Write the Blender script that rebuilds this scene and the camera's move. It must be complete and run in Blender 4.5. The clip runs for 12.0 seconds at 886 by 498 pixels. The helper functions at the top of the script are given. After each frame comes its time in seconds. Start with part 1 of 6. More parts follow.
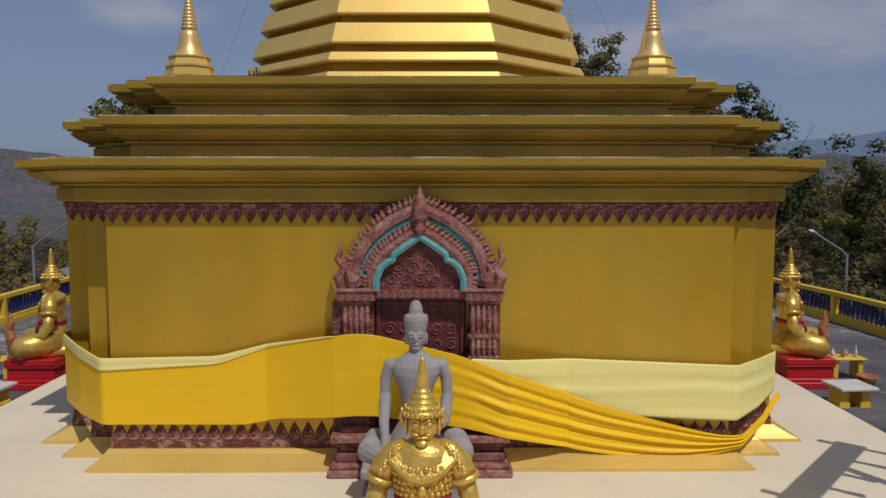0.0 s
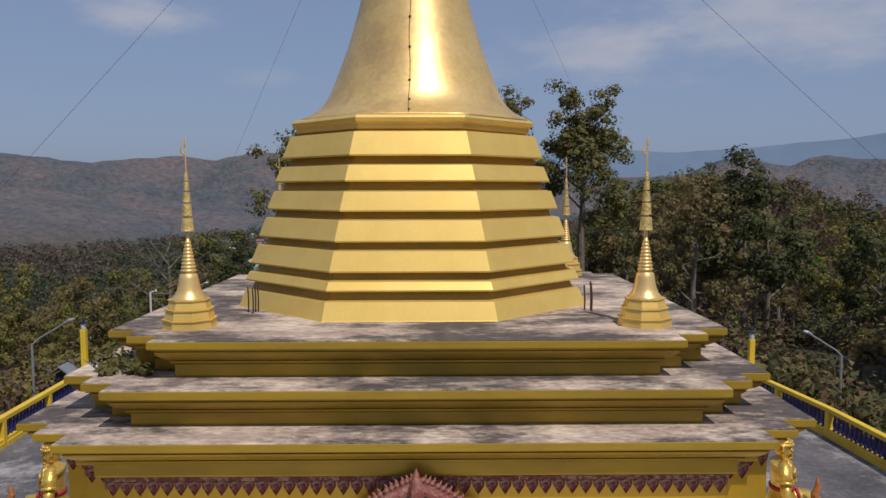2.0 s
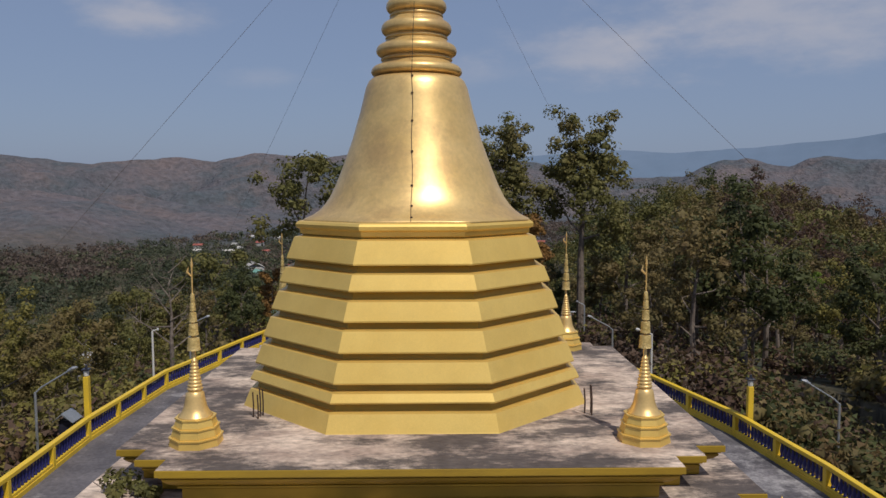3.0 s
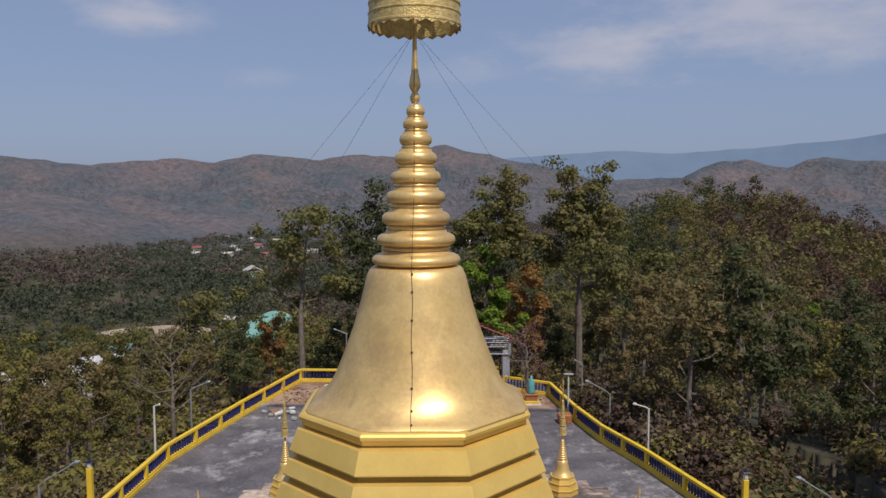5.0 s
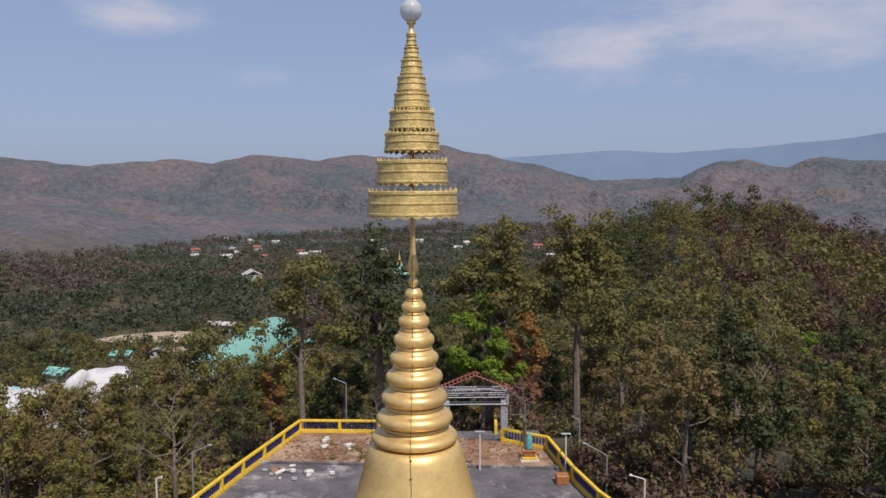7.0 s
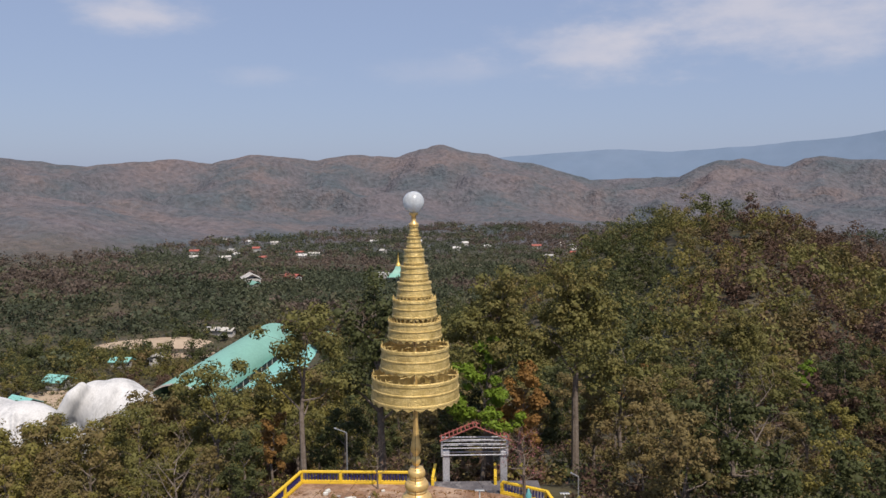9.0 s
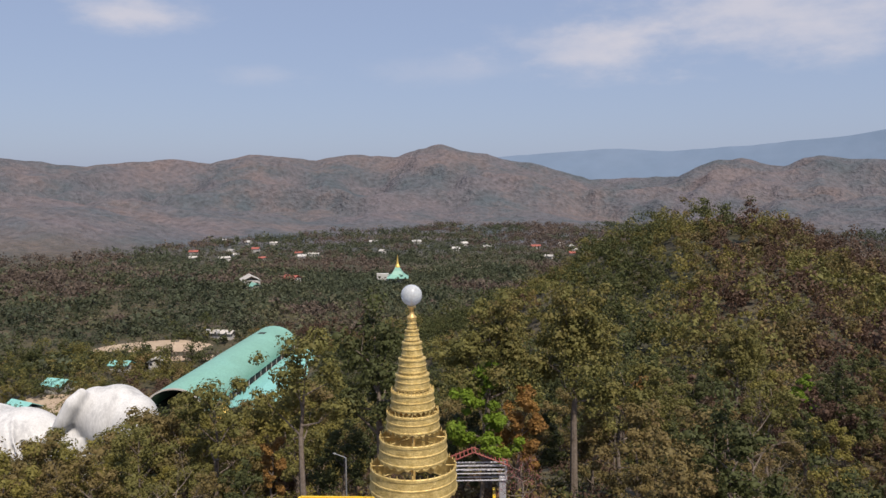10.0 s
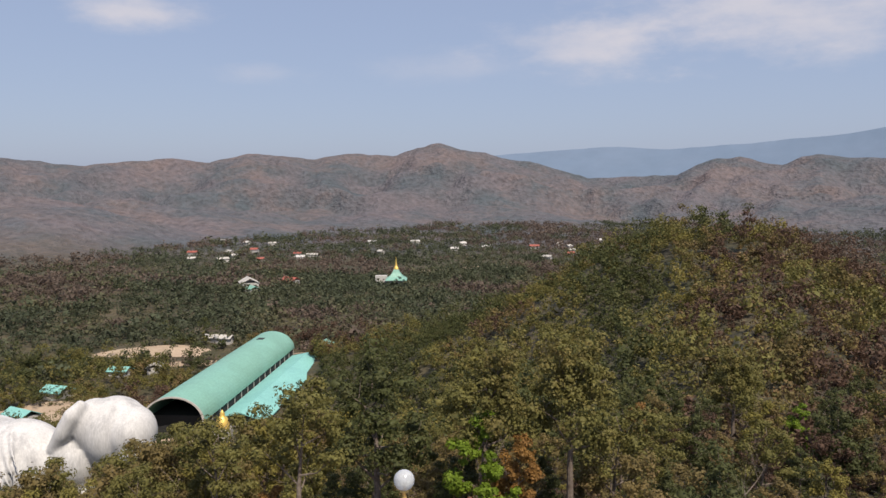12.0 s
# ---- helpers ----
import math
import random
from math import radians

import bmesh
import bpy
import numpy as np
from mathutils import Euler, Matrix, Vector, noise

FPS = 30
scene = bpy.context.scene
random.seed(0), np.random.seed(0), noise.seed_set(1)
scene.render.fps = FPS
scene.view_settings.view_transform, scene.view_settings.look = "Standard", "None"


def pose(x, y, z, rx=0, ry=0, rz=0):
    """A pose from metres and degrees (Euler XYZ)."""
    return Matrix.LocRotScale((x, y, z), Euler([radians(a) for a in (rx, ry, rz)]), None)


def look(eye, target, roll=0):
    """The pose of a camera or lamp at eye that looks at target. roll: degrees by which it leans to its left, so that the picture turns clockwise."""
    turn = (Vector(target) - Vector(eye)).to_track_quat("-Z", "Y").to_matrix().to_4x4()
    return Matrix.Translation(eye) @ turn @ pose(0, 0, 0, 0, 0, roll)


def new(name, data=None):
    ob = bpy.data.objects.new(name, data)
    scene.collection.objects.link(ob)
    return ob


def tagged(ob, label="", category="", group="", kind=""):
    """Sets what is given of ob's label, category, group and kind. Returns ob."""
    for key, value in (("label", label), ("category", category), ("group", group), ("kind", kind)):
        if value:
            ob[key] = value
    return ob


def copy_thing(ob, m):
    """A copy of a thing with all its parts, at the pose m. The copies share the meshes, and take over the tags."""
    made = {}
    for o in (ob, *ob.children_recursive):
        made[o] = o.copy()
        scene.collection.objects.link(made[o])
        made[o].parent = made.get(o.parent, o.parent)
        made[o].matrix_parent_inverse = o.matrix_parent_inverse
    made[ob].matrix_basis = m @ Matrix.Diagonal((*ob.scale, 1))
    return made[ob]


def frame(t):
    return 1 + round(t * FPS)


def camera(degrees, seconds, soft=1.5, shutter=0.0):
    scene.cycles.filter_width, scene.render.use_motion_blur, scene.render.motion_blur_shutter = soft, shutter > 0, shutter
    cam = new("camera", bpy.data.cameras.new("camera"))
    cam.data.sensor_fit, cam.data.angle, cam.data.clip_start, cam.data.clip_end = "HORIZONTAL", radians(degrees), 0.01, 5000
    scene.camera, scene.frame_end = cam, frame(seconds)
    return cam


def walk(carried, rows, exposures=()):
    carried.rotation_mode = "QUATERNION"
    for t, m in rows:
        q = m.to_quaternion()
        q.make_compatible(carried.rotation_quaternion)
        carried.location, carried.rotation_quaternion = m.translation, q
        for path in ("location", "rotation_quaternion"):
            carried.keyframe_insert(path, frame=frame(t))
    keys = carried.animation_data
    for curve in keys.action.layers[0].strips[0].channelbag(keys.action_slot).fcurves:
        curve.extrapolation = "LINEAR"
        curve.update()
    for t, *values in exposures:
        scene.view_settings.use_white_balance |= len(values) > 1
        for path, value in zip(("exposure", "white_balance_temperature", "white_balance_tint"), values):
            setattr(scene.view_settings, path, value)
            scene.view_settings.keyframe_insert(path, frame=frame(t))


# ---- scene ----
cam = camera(60.3, 12.0)
METRES, EYE, TILT, LEAN, TURN = 22.0, 3.5, -4.6, 0.0, -0.47
ROWS = [
    (0.0, 0.0, 0.0, 0.0, 0.0, 0.0, -0.0),
    (0.5, 0.0003, 0.0034, 0.04, -0.03, 0.02, 0.01),
    (1.0, -0.0004, 0.0016, 0.0809, -0.08, 0.0, -0.06),
    (1.5, 0.0011, -0.0028, 0.1198, -0.1, 0.16, 0.09),
    (2.0, 0.0014, -0.0076, 0.1601, -0.15, 0.17, 0.12),
    (2.5, 0.0005, -0.0123, 0.2004, -0.18, 0.2, 0.16),
    (3.0, -0.0004, -0.0162, 0.2409, -0.19, 0.2, 0.19),
    (5.0, -0.0, -0.0326, 0.4034, -0.27, 0.2, 0.19),
    (5.5, -0.0001, -0.0366, 0.4435, -0.3, 0.2, 0.23),
    (6.0, 0.0002, -0.0422, 0.4841, -0.31, 0.19, 0.25),
    (6.5, 0.001, -0.048, 0.5247, -0.33, 0.17, 0.27),
    (7.0, 0.0019, -0.0539, 0.5659, -0.35, 0.14, 0.3),
    (9.0, -0.0001, -0.0734, 0.7339, -0.45, 0.03, 0.42),
    (9.5, 0.0007, -0.0756, 0.7767, -0.48, -0.0, 0.45),
    (10.0, 0.002, -0.0795, 0.8191, -0.5, -0.03, 0.47),
    (10.5, 0.003, -0.0838, 0.862, -0.53, -0.06, 0.47),
    (11.0, 0.0056, -0.0868, 0.9062, -0.55, -0.09, 0.5),
    (11.5, 0.0084, -0.0903, 0.9498, -0.56, -0.15, 0.52),
    (12.0, 0.0098, -0.0945, 0.9942, -0.6, -0.2, 0.53),
]
EXPO = [(0.0, -0.5, 6400, 10), (1.0, -0.32, 6400, 10), (1.5, -0.12, 6400, 10), (3.0, -0.2, 6500, 10), (5.5, 0.08, 6500, 12), (9.0, 0.38, 6850, 12), (12.0, 0.48, 7150, 12)]
walk(cam, [(t, pose(0.30, -14.87, EYE, TILT, LEAN, TURN) @ pose(METRES * x, METRES * y, METRES * z, 90 + pitch, roll, yaw)) for t, x, y, z, yaw, pitch, roll in ROWS], EXPO)


# ---- light ----
SUN_EL, SUN_AZ = radians(57.5), radians(153)
world = bpy.data.worlds.new("world")
scene.world = world
world.use_nodes = True
wn = world.node_tree
wn.nodes.clear()
w_out = wn.nodes.new("ShaderNodeOutputWorld")
w_bg = wn.nodes.new("ShaderNodeBackground")
w_sky = wn.nodes.new("ShaderNodeTexSky")
w_sky.sky_type, w_sky.sun_disc = "NISHITA", False
w_sky.sun_elevation, w_sky.sun_rotation = SUN_EL, SUN_AZ
w_sky.air_density, w_sky.dust_density, w_sky.ozone_density, w_sky.altitude = 1.0, 2.2, 1.6, 300
w_bg.inputs["Strength"].default_value = 0.09
w_tc = wn.nodes.new("ShaderNodeTexCoord")


# pale haze over the clear sky
w_haze = wn.nodes.new("ShaderNodeMix")
w_haze.data_type = "RGBA"
w_haze.inputs["Factor"].default_value = 0.64
w_haze.inputs["B"].default_value = (2.78, 3.6, 5.75, 1)
wn.links.new(w_sky.outputs["Color"], w_haze.inputs["A"])
w_noise = wn.nodes.new("ShaderNodeTexNoise")
w_noise.inputs["Scale"].default_value, w_noise.inputs["Detail"].default_value, w_noise.inputs["Roughness"].default_value = 7.0, 7.0, 0.6
w_map = wn.nodes.new("ShaderNodeMapping")
w_map.inputs["Scale"].default_value = (1, 1, 2.6)
wn.links.new(w_tc.outputs["Generated"], w_map.inputs["Vector"])
wn.links.new(w_map.outputs["Vector"], w_noise.inputs["Vector"])
last = w_haze.outputs["Result"]
# thin clouds: centre and reach as directions
for cx, cz, rx, rz, amount in ((-0.335, 0.205, 0.09, 0.026, 0.75), (0.2, 0.172, 0.16, 0.045, 0.55), (0.40, 0.2, 0.24, 0.07, 0.7), (-0.2, 0.14, 0.1, 0.02, 0.25), (0.05, 0.15, 0.16, 0.03, 0.2)):
    m = wn.nodes.new("ShaderNodeMapping")
    m.vector_type = "POINT"
    m.inputs["Location"].default_value = (-cx / rx, 0, -cz / rz)
    m.inputs["Scale"].default_value = (1 / rx, 0, 1 / rz)
    wn.links.new(w_tc.outputs["Generated"], m.inputs["Vector"])
    ln = wn.nodes.new("ShaderNodeVectorMath")
    ln.operation = "LENGTH"
    wn.links.new(m.outputs["Vector"], ln.inputs[0])
    f = wn.nodes.new("ShaderNodeMath")
    f.operation = "MULTIPLY_ADD"
    f.inputs[1].default_value = 2.6
    f.inputs[2].default_value = -0.75
    wn.links.new(w_noise.outputs["Fac"], f.inputs[0])
    g = wn.nodes.new("ShaderNodeMath")
    g.operation = "SUBTRACT"
    wn.links.new(f.outputs[0], g.inputs[0])
    wn.links.new(ln.outputs["Value"], g.inputs[1])
    r = wn.nodes.new("ShaderNodeMapRange")
    r.interpolation_type = "SMOOTHSTEP"
    r.inputs["From Min"].default_value, r.inputs["From Max"].default_value = -0.5, 0.75
    r.inputs["To Max"].default_value = amount
    wn.links.new(g.outputs[0], r.inputs["Value"])
    x = wn.nodes.new("ShaderNodeMix")
    x.data_type = "RGBA"
    x.inputs["B"].default_value = (5.5, 5.5, 6.2, 1)
    wn.links.new(r.outputs["Result"], x.inputs["Factor"])
    wn.links.new(last, x.inputs["A"])
    last = x.outputs["Result"]
wn.links.new(last, w_bg.inputs["Color"])
wn.links.new(w_bg.outputs["Background"], w_out.inputs["Surface"])

sun = new("sun", bpy.data.lights.new("sun", "SUN"))
sun.data.energy, sun.data.angle, sun.data.color = 3.6, radians(0.6), (1.0, 0.95, 0.87)
to_sun = Vector((math.sin(SUN_AZ) * math.cos(SUN_EL), math.cos(SUN_AZ) * math.cos(SUN_EL), math.sin(SUN_EL)))
sun.matrix_world = look(to_sun * 60, (0, 0, 0))


# ---- materials ----
def mat(name, c1, c2=None, scale=3.0, rough=0.6, metal=0.0, bump=0.1, fine=40.0, c3=None, stain=0.0, spot=(0.45, 0.7),
        stretch=(1, 1, 1), island=0.0, objrand=0.0, trans=0.0, bump_dist=0.02, grit=1.0):
    """Two tones mixed by noise, stains or painted highlights of a third tone, fine relief."""
    m = bpy.data.materials.new(name)
    m.use_nodes = True
    nt = m.node_tree
    p = nt.nodes["Principled BSDF"]
    p.inputs["Roughness"].default_value, p.inputs["Metallic"].default_value = rough, metal
    geo = nt.nodes.new("ShaderNodeTexCoord")
    mp = nt.nodes.new("ShaderNodeMapping")
    mp.inputs["Scale"].default_value = stretch
    nt.links.new(geo.outputs["Object"], mp.inputs["Vector"])

    def noise_node(s, detail=5.0, ro=0.6):
        n = nt.nodes.new("ShaderNodeTexNoise")
        n.inputs["Scale"].default_value, n.inputs["Detail"].default_value, n.inputs["Roughness"].default_value = s, detail, ro
        nt.links.new(mp.outputs["Vector"], n.inputs["Vector"])
        return n

    def mixed(fac, a, b):
        x = nt.nodes.new("ShaderNodeMix")
        x.data_type = "RGBA"
        for sock, v in ((x.inputs["Factor"], fac), (x.inputs["A"], a), (x.inputs["B"], b)):
            if isinstance(v, (tuple, float)):
                sock.default_value = (*v, 1) if isinstance(v, tuple) else v
            else:
                nt.links.new(v, sock)
        return x.outputs["Result"]

    def ramped(src, lo, hi):
        r = nt.nodes.new("ShaderNodeMapRange")
        r.inputs["From Min"].default_value, r.inputs["From Max"].default_value = lo, hi
        nt.links.new(src, r.inputs["Value"])
        return r.outputs["Result"]

    big = noise_node(scale)
    col = mixed(ramped(big.outputs["Fac"], 0.36, 0.64), c1, c2 or tuple(v * 0.85 for v in c1))
    small = noise_node(fine, 3.0)
    if c3:
        st = noise_node(scale * 0.45, 10.0, 0.76)
        f = ramped(st.outputs["Fac"], *spot)
        k = nt.nodes.new("ShaderNodeMath")
        k.operation = "MULTIPLY"
        k.inputs[1].default_value = stain
        nt.links.new(f, k.inputs[0])
        col = mixed(k.outputs[0], col, c3)
    lo, hi = 1 - 0.14 * grit, 1 + 0.1 * grit
    dk = mixed(ramped(small.outputs["Fac"], 0.3, 0.7), (lo, lo, lo), (hi, hi, hi))
    mul = nt.nodes.new("ShaderNodeMix")
    mul.data_type, mul.blend_type = "RGBA", "MULTIPLY"
    mul.inputs["Factor"].default_value = 1.0
    nt.links.new(col, mul.inputs["A"])
    nt.links.new(dk, mul.inputs["B"])
    col = mul.outputs["Result"]
    if island or objrand:
        g = nt.nodes.new("ShaderNodeNewGeometry" if island else "ShaderNodeObjectInfo")
        src = g.outputs["Random Per Island"] if island else g.outputs["Random"]
        hsv = nt.nodes.new("ShaderNodeHueSaturation")
        v = nt.nodes.new("ShaderNodeMapRange")
        amp = island or objrand
        v.inputs["To Min"].default_value, v.inputs["To Max"].default_value = 1 - amp, 1 + amp
        nt.links.new(src, v.inputs["Value"])
        nt.links.new(v.outputs["Result"], hsv.inputs["Value"])
        nt.links.new(col, hsv.inputs["Color"])
        col = hsv.outputs["Color"]
    nt.links.new(col, p.inputs["Base Color"])
    if bump:
        b = nt.nodes.new("ShaderNodeBump")
        b.inputs["Strength"].default_value, b.inputs["Distance"].default_value = bump, bump_dist
        nt.links.new(small.outputs["Fac"], b.inputs["Height"])
        nt.links.new(b.outputs["Normal"], p.inputs["Normal"])
    rr = nt.nodes.new("ShaderNodeMapRange")
    rr.inputs["To Min"].default_value, rr.inputs["To Max"].default_value = rough * 0.85, min(1, rough * 1.18)
    nt.links.new(big.outputs["Fac"], rr.inputs["Value"])
    nt.links.new(rr.outputs["Result"], p.inputs["Roughness"])
    if trans:
        p.inputs["Specular IOR Level"].default_value = 0.25
        t = nt.nodes.new("ShaderNodeBsdfTranslucent")
        ms = nt.nodes.new("ShaderNodeMixShader")
        ms.inputs["Fac"].default_value = trans
        nt.links.new(col, t.inputs["Color"])
        nt.links.new(p.outputs["BSDF"], ms.inputs[1])
        nt.links.new(t.outputs["BSDF"], ms.inputs[2])
        nt.links.new(ms.outputs["Shader"], nt.nodes["Material Output"].inputs["Surface"])
    return m


M_WALL = mat("gold_wall_paint", (0.56, 0.335, 0.024), (0.46, 0.275, 0.020), 0.9, 0.3, 0.42, 0.015, 60, (0.50, 0.335, 0.045), 0.85, (0.46, 0.66), stretch=(1, 1, 0.35), grit=0.25)
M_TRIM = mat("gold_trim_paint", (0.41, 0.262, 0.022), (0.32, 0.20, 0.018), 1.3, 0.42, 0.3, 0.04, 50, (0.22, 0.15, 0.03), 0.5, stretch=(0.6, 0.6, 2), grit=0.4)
M_GOLD = mat("bright_gold_paint", (0.81, 0.555, 0.15), (0.74, 0.49, 0.12), 1.1, 0.4, 0.4, 0.03, 45, (0.60, 0.40, 0.11), 0.55, grit=0.35)
M_BELL = mat("satin_gold_paint", (0.80, 0.55, 0.22), (0.72, 0.48, 0.175), 1.6, 0.38, 0.5, 0.012, 12, (0.56, 0.36, 0.15), 0.85, (0.47, 0.62), grit=0.6)
M_FILI = mat("pierced_gilt_metal", (0.74, 0.56, 0.24), (0.55, 0.40, 0.14), 9, 0.5, 0.45, 0.9, 28, (0.2, 0.12, 0.03), 0.55)
M_ROOF = mat("weathered_concrete", (0.66, 0.52, 0.41), (0.36, 0.265, 0.21), 1.3, 0.9, 0, 0.4, 9, (0.06, 0.048, 0.045), 0.92, (0.44, 0.55), stretch=(0.7, 1.25, 1), grit=2.4)
M_SLAB = mat("cream_painted_concrete", (0.75, 0.65, 0.485), (0.69, 0.60, 0.445), 0.5, 0.75, 0, 0.04, 30, (0.55, 0.46, 0.38), 0.4, grit=0.3)
M_TERR = mat("stained_terrace_concrete", (0.145, 0.13, 0.135), (0.075, 0.068, 0.075), 0.6, 0.9, 0, 0.3, 7, (0.42, 0.39, 0.38), 0.8, (0.52, 0.63), grit=2.0)
M_SOIL = mat("dry_leaf_soil", (0.30, 0.17, 0.10), (0.15, 0.08, 0.05), 0.9, 0.95, 0, 0.6, 8, (0.40, 0.28, 0.20), 0.8, (0.48, 0.58), grit=2.6)
M_YEL = mat("yellow_rail_paint", (0.78, 0.52, 0.03), (0.70, 0.45, 0.03), 1.2, 0.5, 0, 0.08, 40, (0.38, 0.27, 0.07), 0.35)
M_BLUE = mat("navy_baluster_paint", (0.02, 0.02, 0.11), (0.03, 0.03, 0.15), 4, 0.45, 0, 0.05, 40)
M_RED = mat("carved_maroon_paint", (0.21, 0.045, 0.04), (0.10, 0.02, 0.022), 16, 0.55, 0, 1.0, 26, (0.46, 0.27, 0.20), 0.85, (0.5, 0.58), bump_dist=0.03)
M_BARK = mat("bark", (0.20, 0.16, 0.13), (0.12, 0.09, 0.07), 4, 0.95, 0, 0.6, 18)
M_IRON = mat("rusty_iron", (0.05, 0.035, 0.03), (0.08, 0.045, 0.03), 8, 0.8, 0.3, 0.2, 50)
M_STEEL = mat("galvanised_steel", (0.42, 0.43, 0.44), (0.34, 0.35, 0.36), 4, 0.45, 0.6, 0.05, 40)


def leafmat(name, a, b, c, scale=0.35, vary=0.2):
    return mat(name, a, b, scale, 0.65, 0, 0, 6, c, 0.75, (0.5, 0.62), island=vary, trans=0.3)


L_DARK = leafmat("dark_leaves", (0.080, 0.090, 0.030), (0.058, 0.066, 0.024), (0.122, 0.108, 0.038))
L_OLIVE = leafmat("olive_leaves", (0.172, 0.154, 0.046), (0.122, 0.118, 0.036), (0.228, 0.168, 0.060))
L_LIME = leafmat("bright_green_leaves", (0.155, 0.225, 0.022), (0.115, 0.180, 0.017), (0.190, 0.245, 0.030))
L_RUST = leafmat("rust_brown_leaves", (0.270, 0.145, 0.040), (0.200, 0.104, 0.034), (0.300, 0.185, 0.055))
L_MIX = leafmat("dry_mixed_leaves", (0.180, 0.134, 0.052), (0.112, 0.098, 0.036), (0.235, 0.130, 0.066), 0.16)
L_YELL = leafmat("yellowing_leaves", (0.215, 0.178, 0.044), (0.160, 0.145, 0.038), (0.250, 0.176, 0.060))
L_DRY = leafmat("dry_brown_scrub", (0.116, 0.068, 0.046), (0.084, 0.052, 0.036), (0.140, 0.088, 0.056), 0.12)
L_GREY = leafmat("dry_grey_twigs", (0.165, 0.125, 0.096), (0.130, 0.098, 0.075), (0.195, 0.132, 0.095))
# far woods: greyed leaf tones with the distance haze mixed into them
F_DARK = leafmat("hazed_dark_woods", (0.072, 0.084, 0.046), (0.058, 0.068, 0.040), (0.098, 0.100, 0.054), 0.02, 0.3)
F_OLIVE = leafmat("hazed_olive_woods", (0.108, 0.106, 0.056), (0.086, 0.090, 0.052), (0.138, 0.120, 0.066), 0.02, 0.3)
F_BROWN = leafmat("hazed_dry_woods", (0.126, 0.092, 0.072), (0.100, 0.076, 0.060), (0.150, 0.108, 0.084), 0.02, 0.3)


# ---- building helpers ----
def part(name, bm, material, parent=None, label="", smooth=False):
    me = bpy.data.meshes.new(name)
    bmesh.ops.recalc_face_normals(bm, faces=bm.faces)
    bm.to_mesh(me)
    bm.free()
    me.materials.append(material)
    if smooth:
        me.shade_smooth()
    ob = new(name, me)
    ob.parent = parent
    if label:
        ob["label"] = label
    return ob


def part_np(name, verts, faces, material, parent=None, label=""):
    """A mesh from arrays of corners and of quads or triangles."""
    verts = np.asarray(verts, np.float32)
    sets = [np.asarray(f, np.int32) for f in (faces if isinstance(faces, tuple) else (faces,))]
    me = bpy.data.meshes.new(name)
    me.vertices.add(len(verts))
    me.vertices.foreach_set("co", verts.ravel())
    flat = np.concatenate([f.ravel() for f in sets])
    size = np.concatenate([np.full(len(f), f.shape[1]) for f in sets])
    me.loops.add(len(flat))
    me.loops.foreach_set("vertex_index", flat)
    me.polygons.add(len(size))
    me.polygons.foreach_set("loop_start", (np.cumsum(size) - size).astype(np.int32))
    me.update(calc_edges=True)
    me.materials.append(material)
    ob = new(name, me)
    ob.parent = parent
    if label:
        ob["label"] = label
    return ob


def share(name, mesh, parent, m):
    """Another part on a mesh that is there already."""
    ob = new(name, mesh)
    ob.parent = parent
    ob.matrix_basis = m
    return ob


def empty(name, label, category, group="", at=(0, 0, 0), rz=0.0):
    ob = new(name)
    ob.matrix_basis = pose(*at, 0, 0, rz)
    return tagged(ob, label, category, group)


def box(bm, x0, x1, y0, y1, z0, z1, bevel=0.0, m=None):
    r = bmesh.ops.create_cube(bm, size=1)
    vs = r["verts"]
    for v in vs:
        v.co = Vector(((x0 + x1) / 2 + v.co.x * (x1 - x0), (y0 + y1) / 2 + v.co.y * (y1 - y0), (z0 + z1) / 2 + v.co.z * (z1 - z0)))
    if bevel:
        es = list({e for v in vs for e in v.link_edges})
        got = bmesh.ops.bevel(bm, geom=es, offset=bevel, segments=1, affect="EDGES", clamp_overlap=True)
        vs = list({v for f in got["faces"] for v in f.verts} | {v for v in vs if v.is_valid})
    if m:
        bmesh.ops.transform(bm, matrix=m, verts=vs)
    return bm


def loft(bm, rings, cap=True, close=True):
    """Skins rings of points, each ring as long as the next."""
    rows = [[bm.verts.new(p) for p in ring] for ring in rings]
    n = len(rows[0])
    for a, b in zip(rows, rows[1:]):
        for i in range(n if close else n - 1):
            j = (i + 1) % n
            bm.faces.new((a[i], a[j], b[j], b[i]))
    if cap:
        bm.faces.new(rows[0][::-1])
        bm.faces.new(rows[-1])
    return bm


def lathe(bm, profile, seg=32, at=(0, 0, 0), turn=0.0, squash=1.0):
    """profile: (radius, height) from the foot up."""
    return loft(bm, [[(at[0] + r * math.cos(turn + 2 * math.pi * i / seg), at[1] + squash * r * math.sin(turn + 2 * math.pi * i / seg), at[2] + z)
                      for i in range(seg)] for r, z in profile])


def tube(bm, points, radii, seg=6):
    points = [Vector(p) for p in points]
    rings = []
    for i, p in enumerate(points):
        d = (points[min(i + 1, len(points) - 1)] - points[max(i - 1, 0)]).normalized()
        u = d.orthogonal().normalized()
        if i and abs(u.dot(last)) < 0.999:
            u = (last - d * last.dot(d)).normalized()
        last = u
        w = d.cross(u)
        rings.append([p + radii[i] * (math.cos(2 * math.pi * k / seg) * u + math.sin(2 * math.pi * k / seg) * w) for k in range(seg)])
    return loft(bm, rings)


BASE_X = 0.10


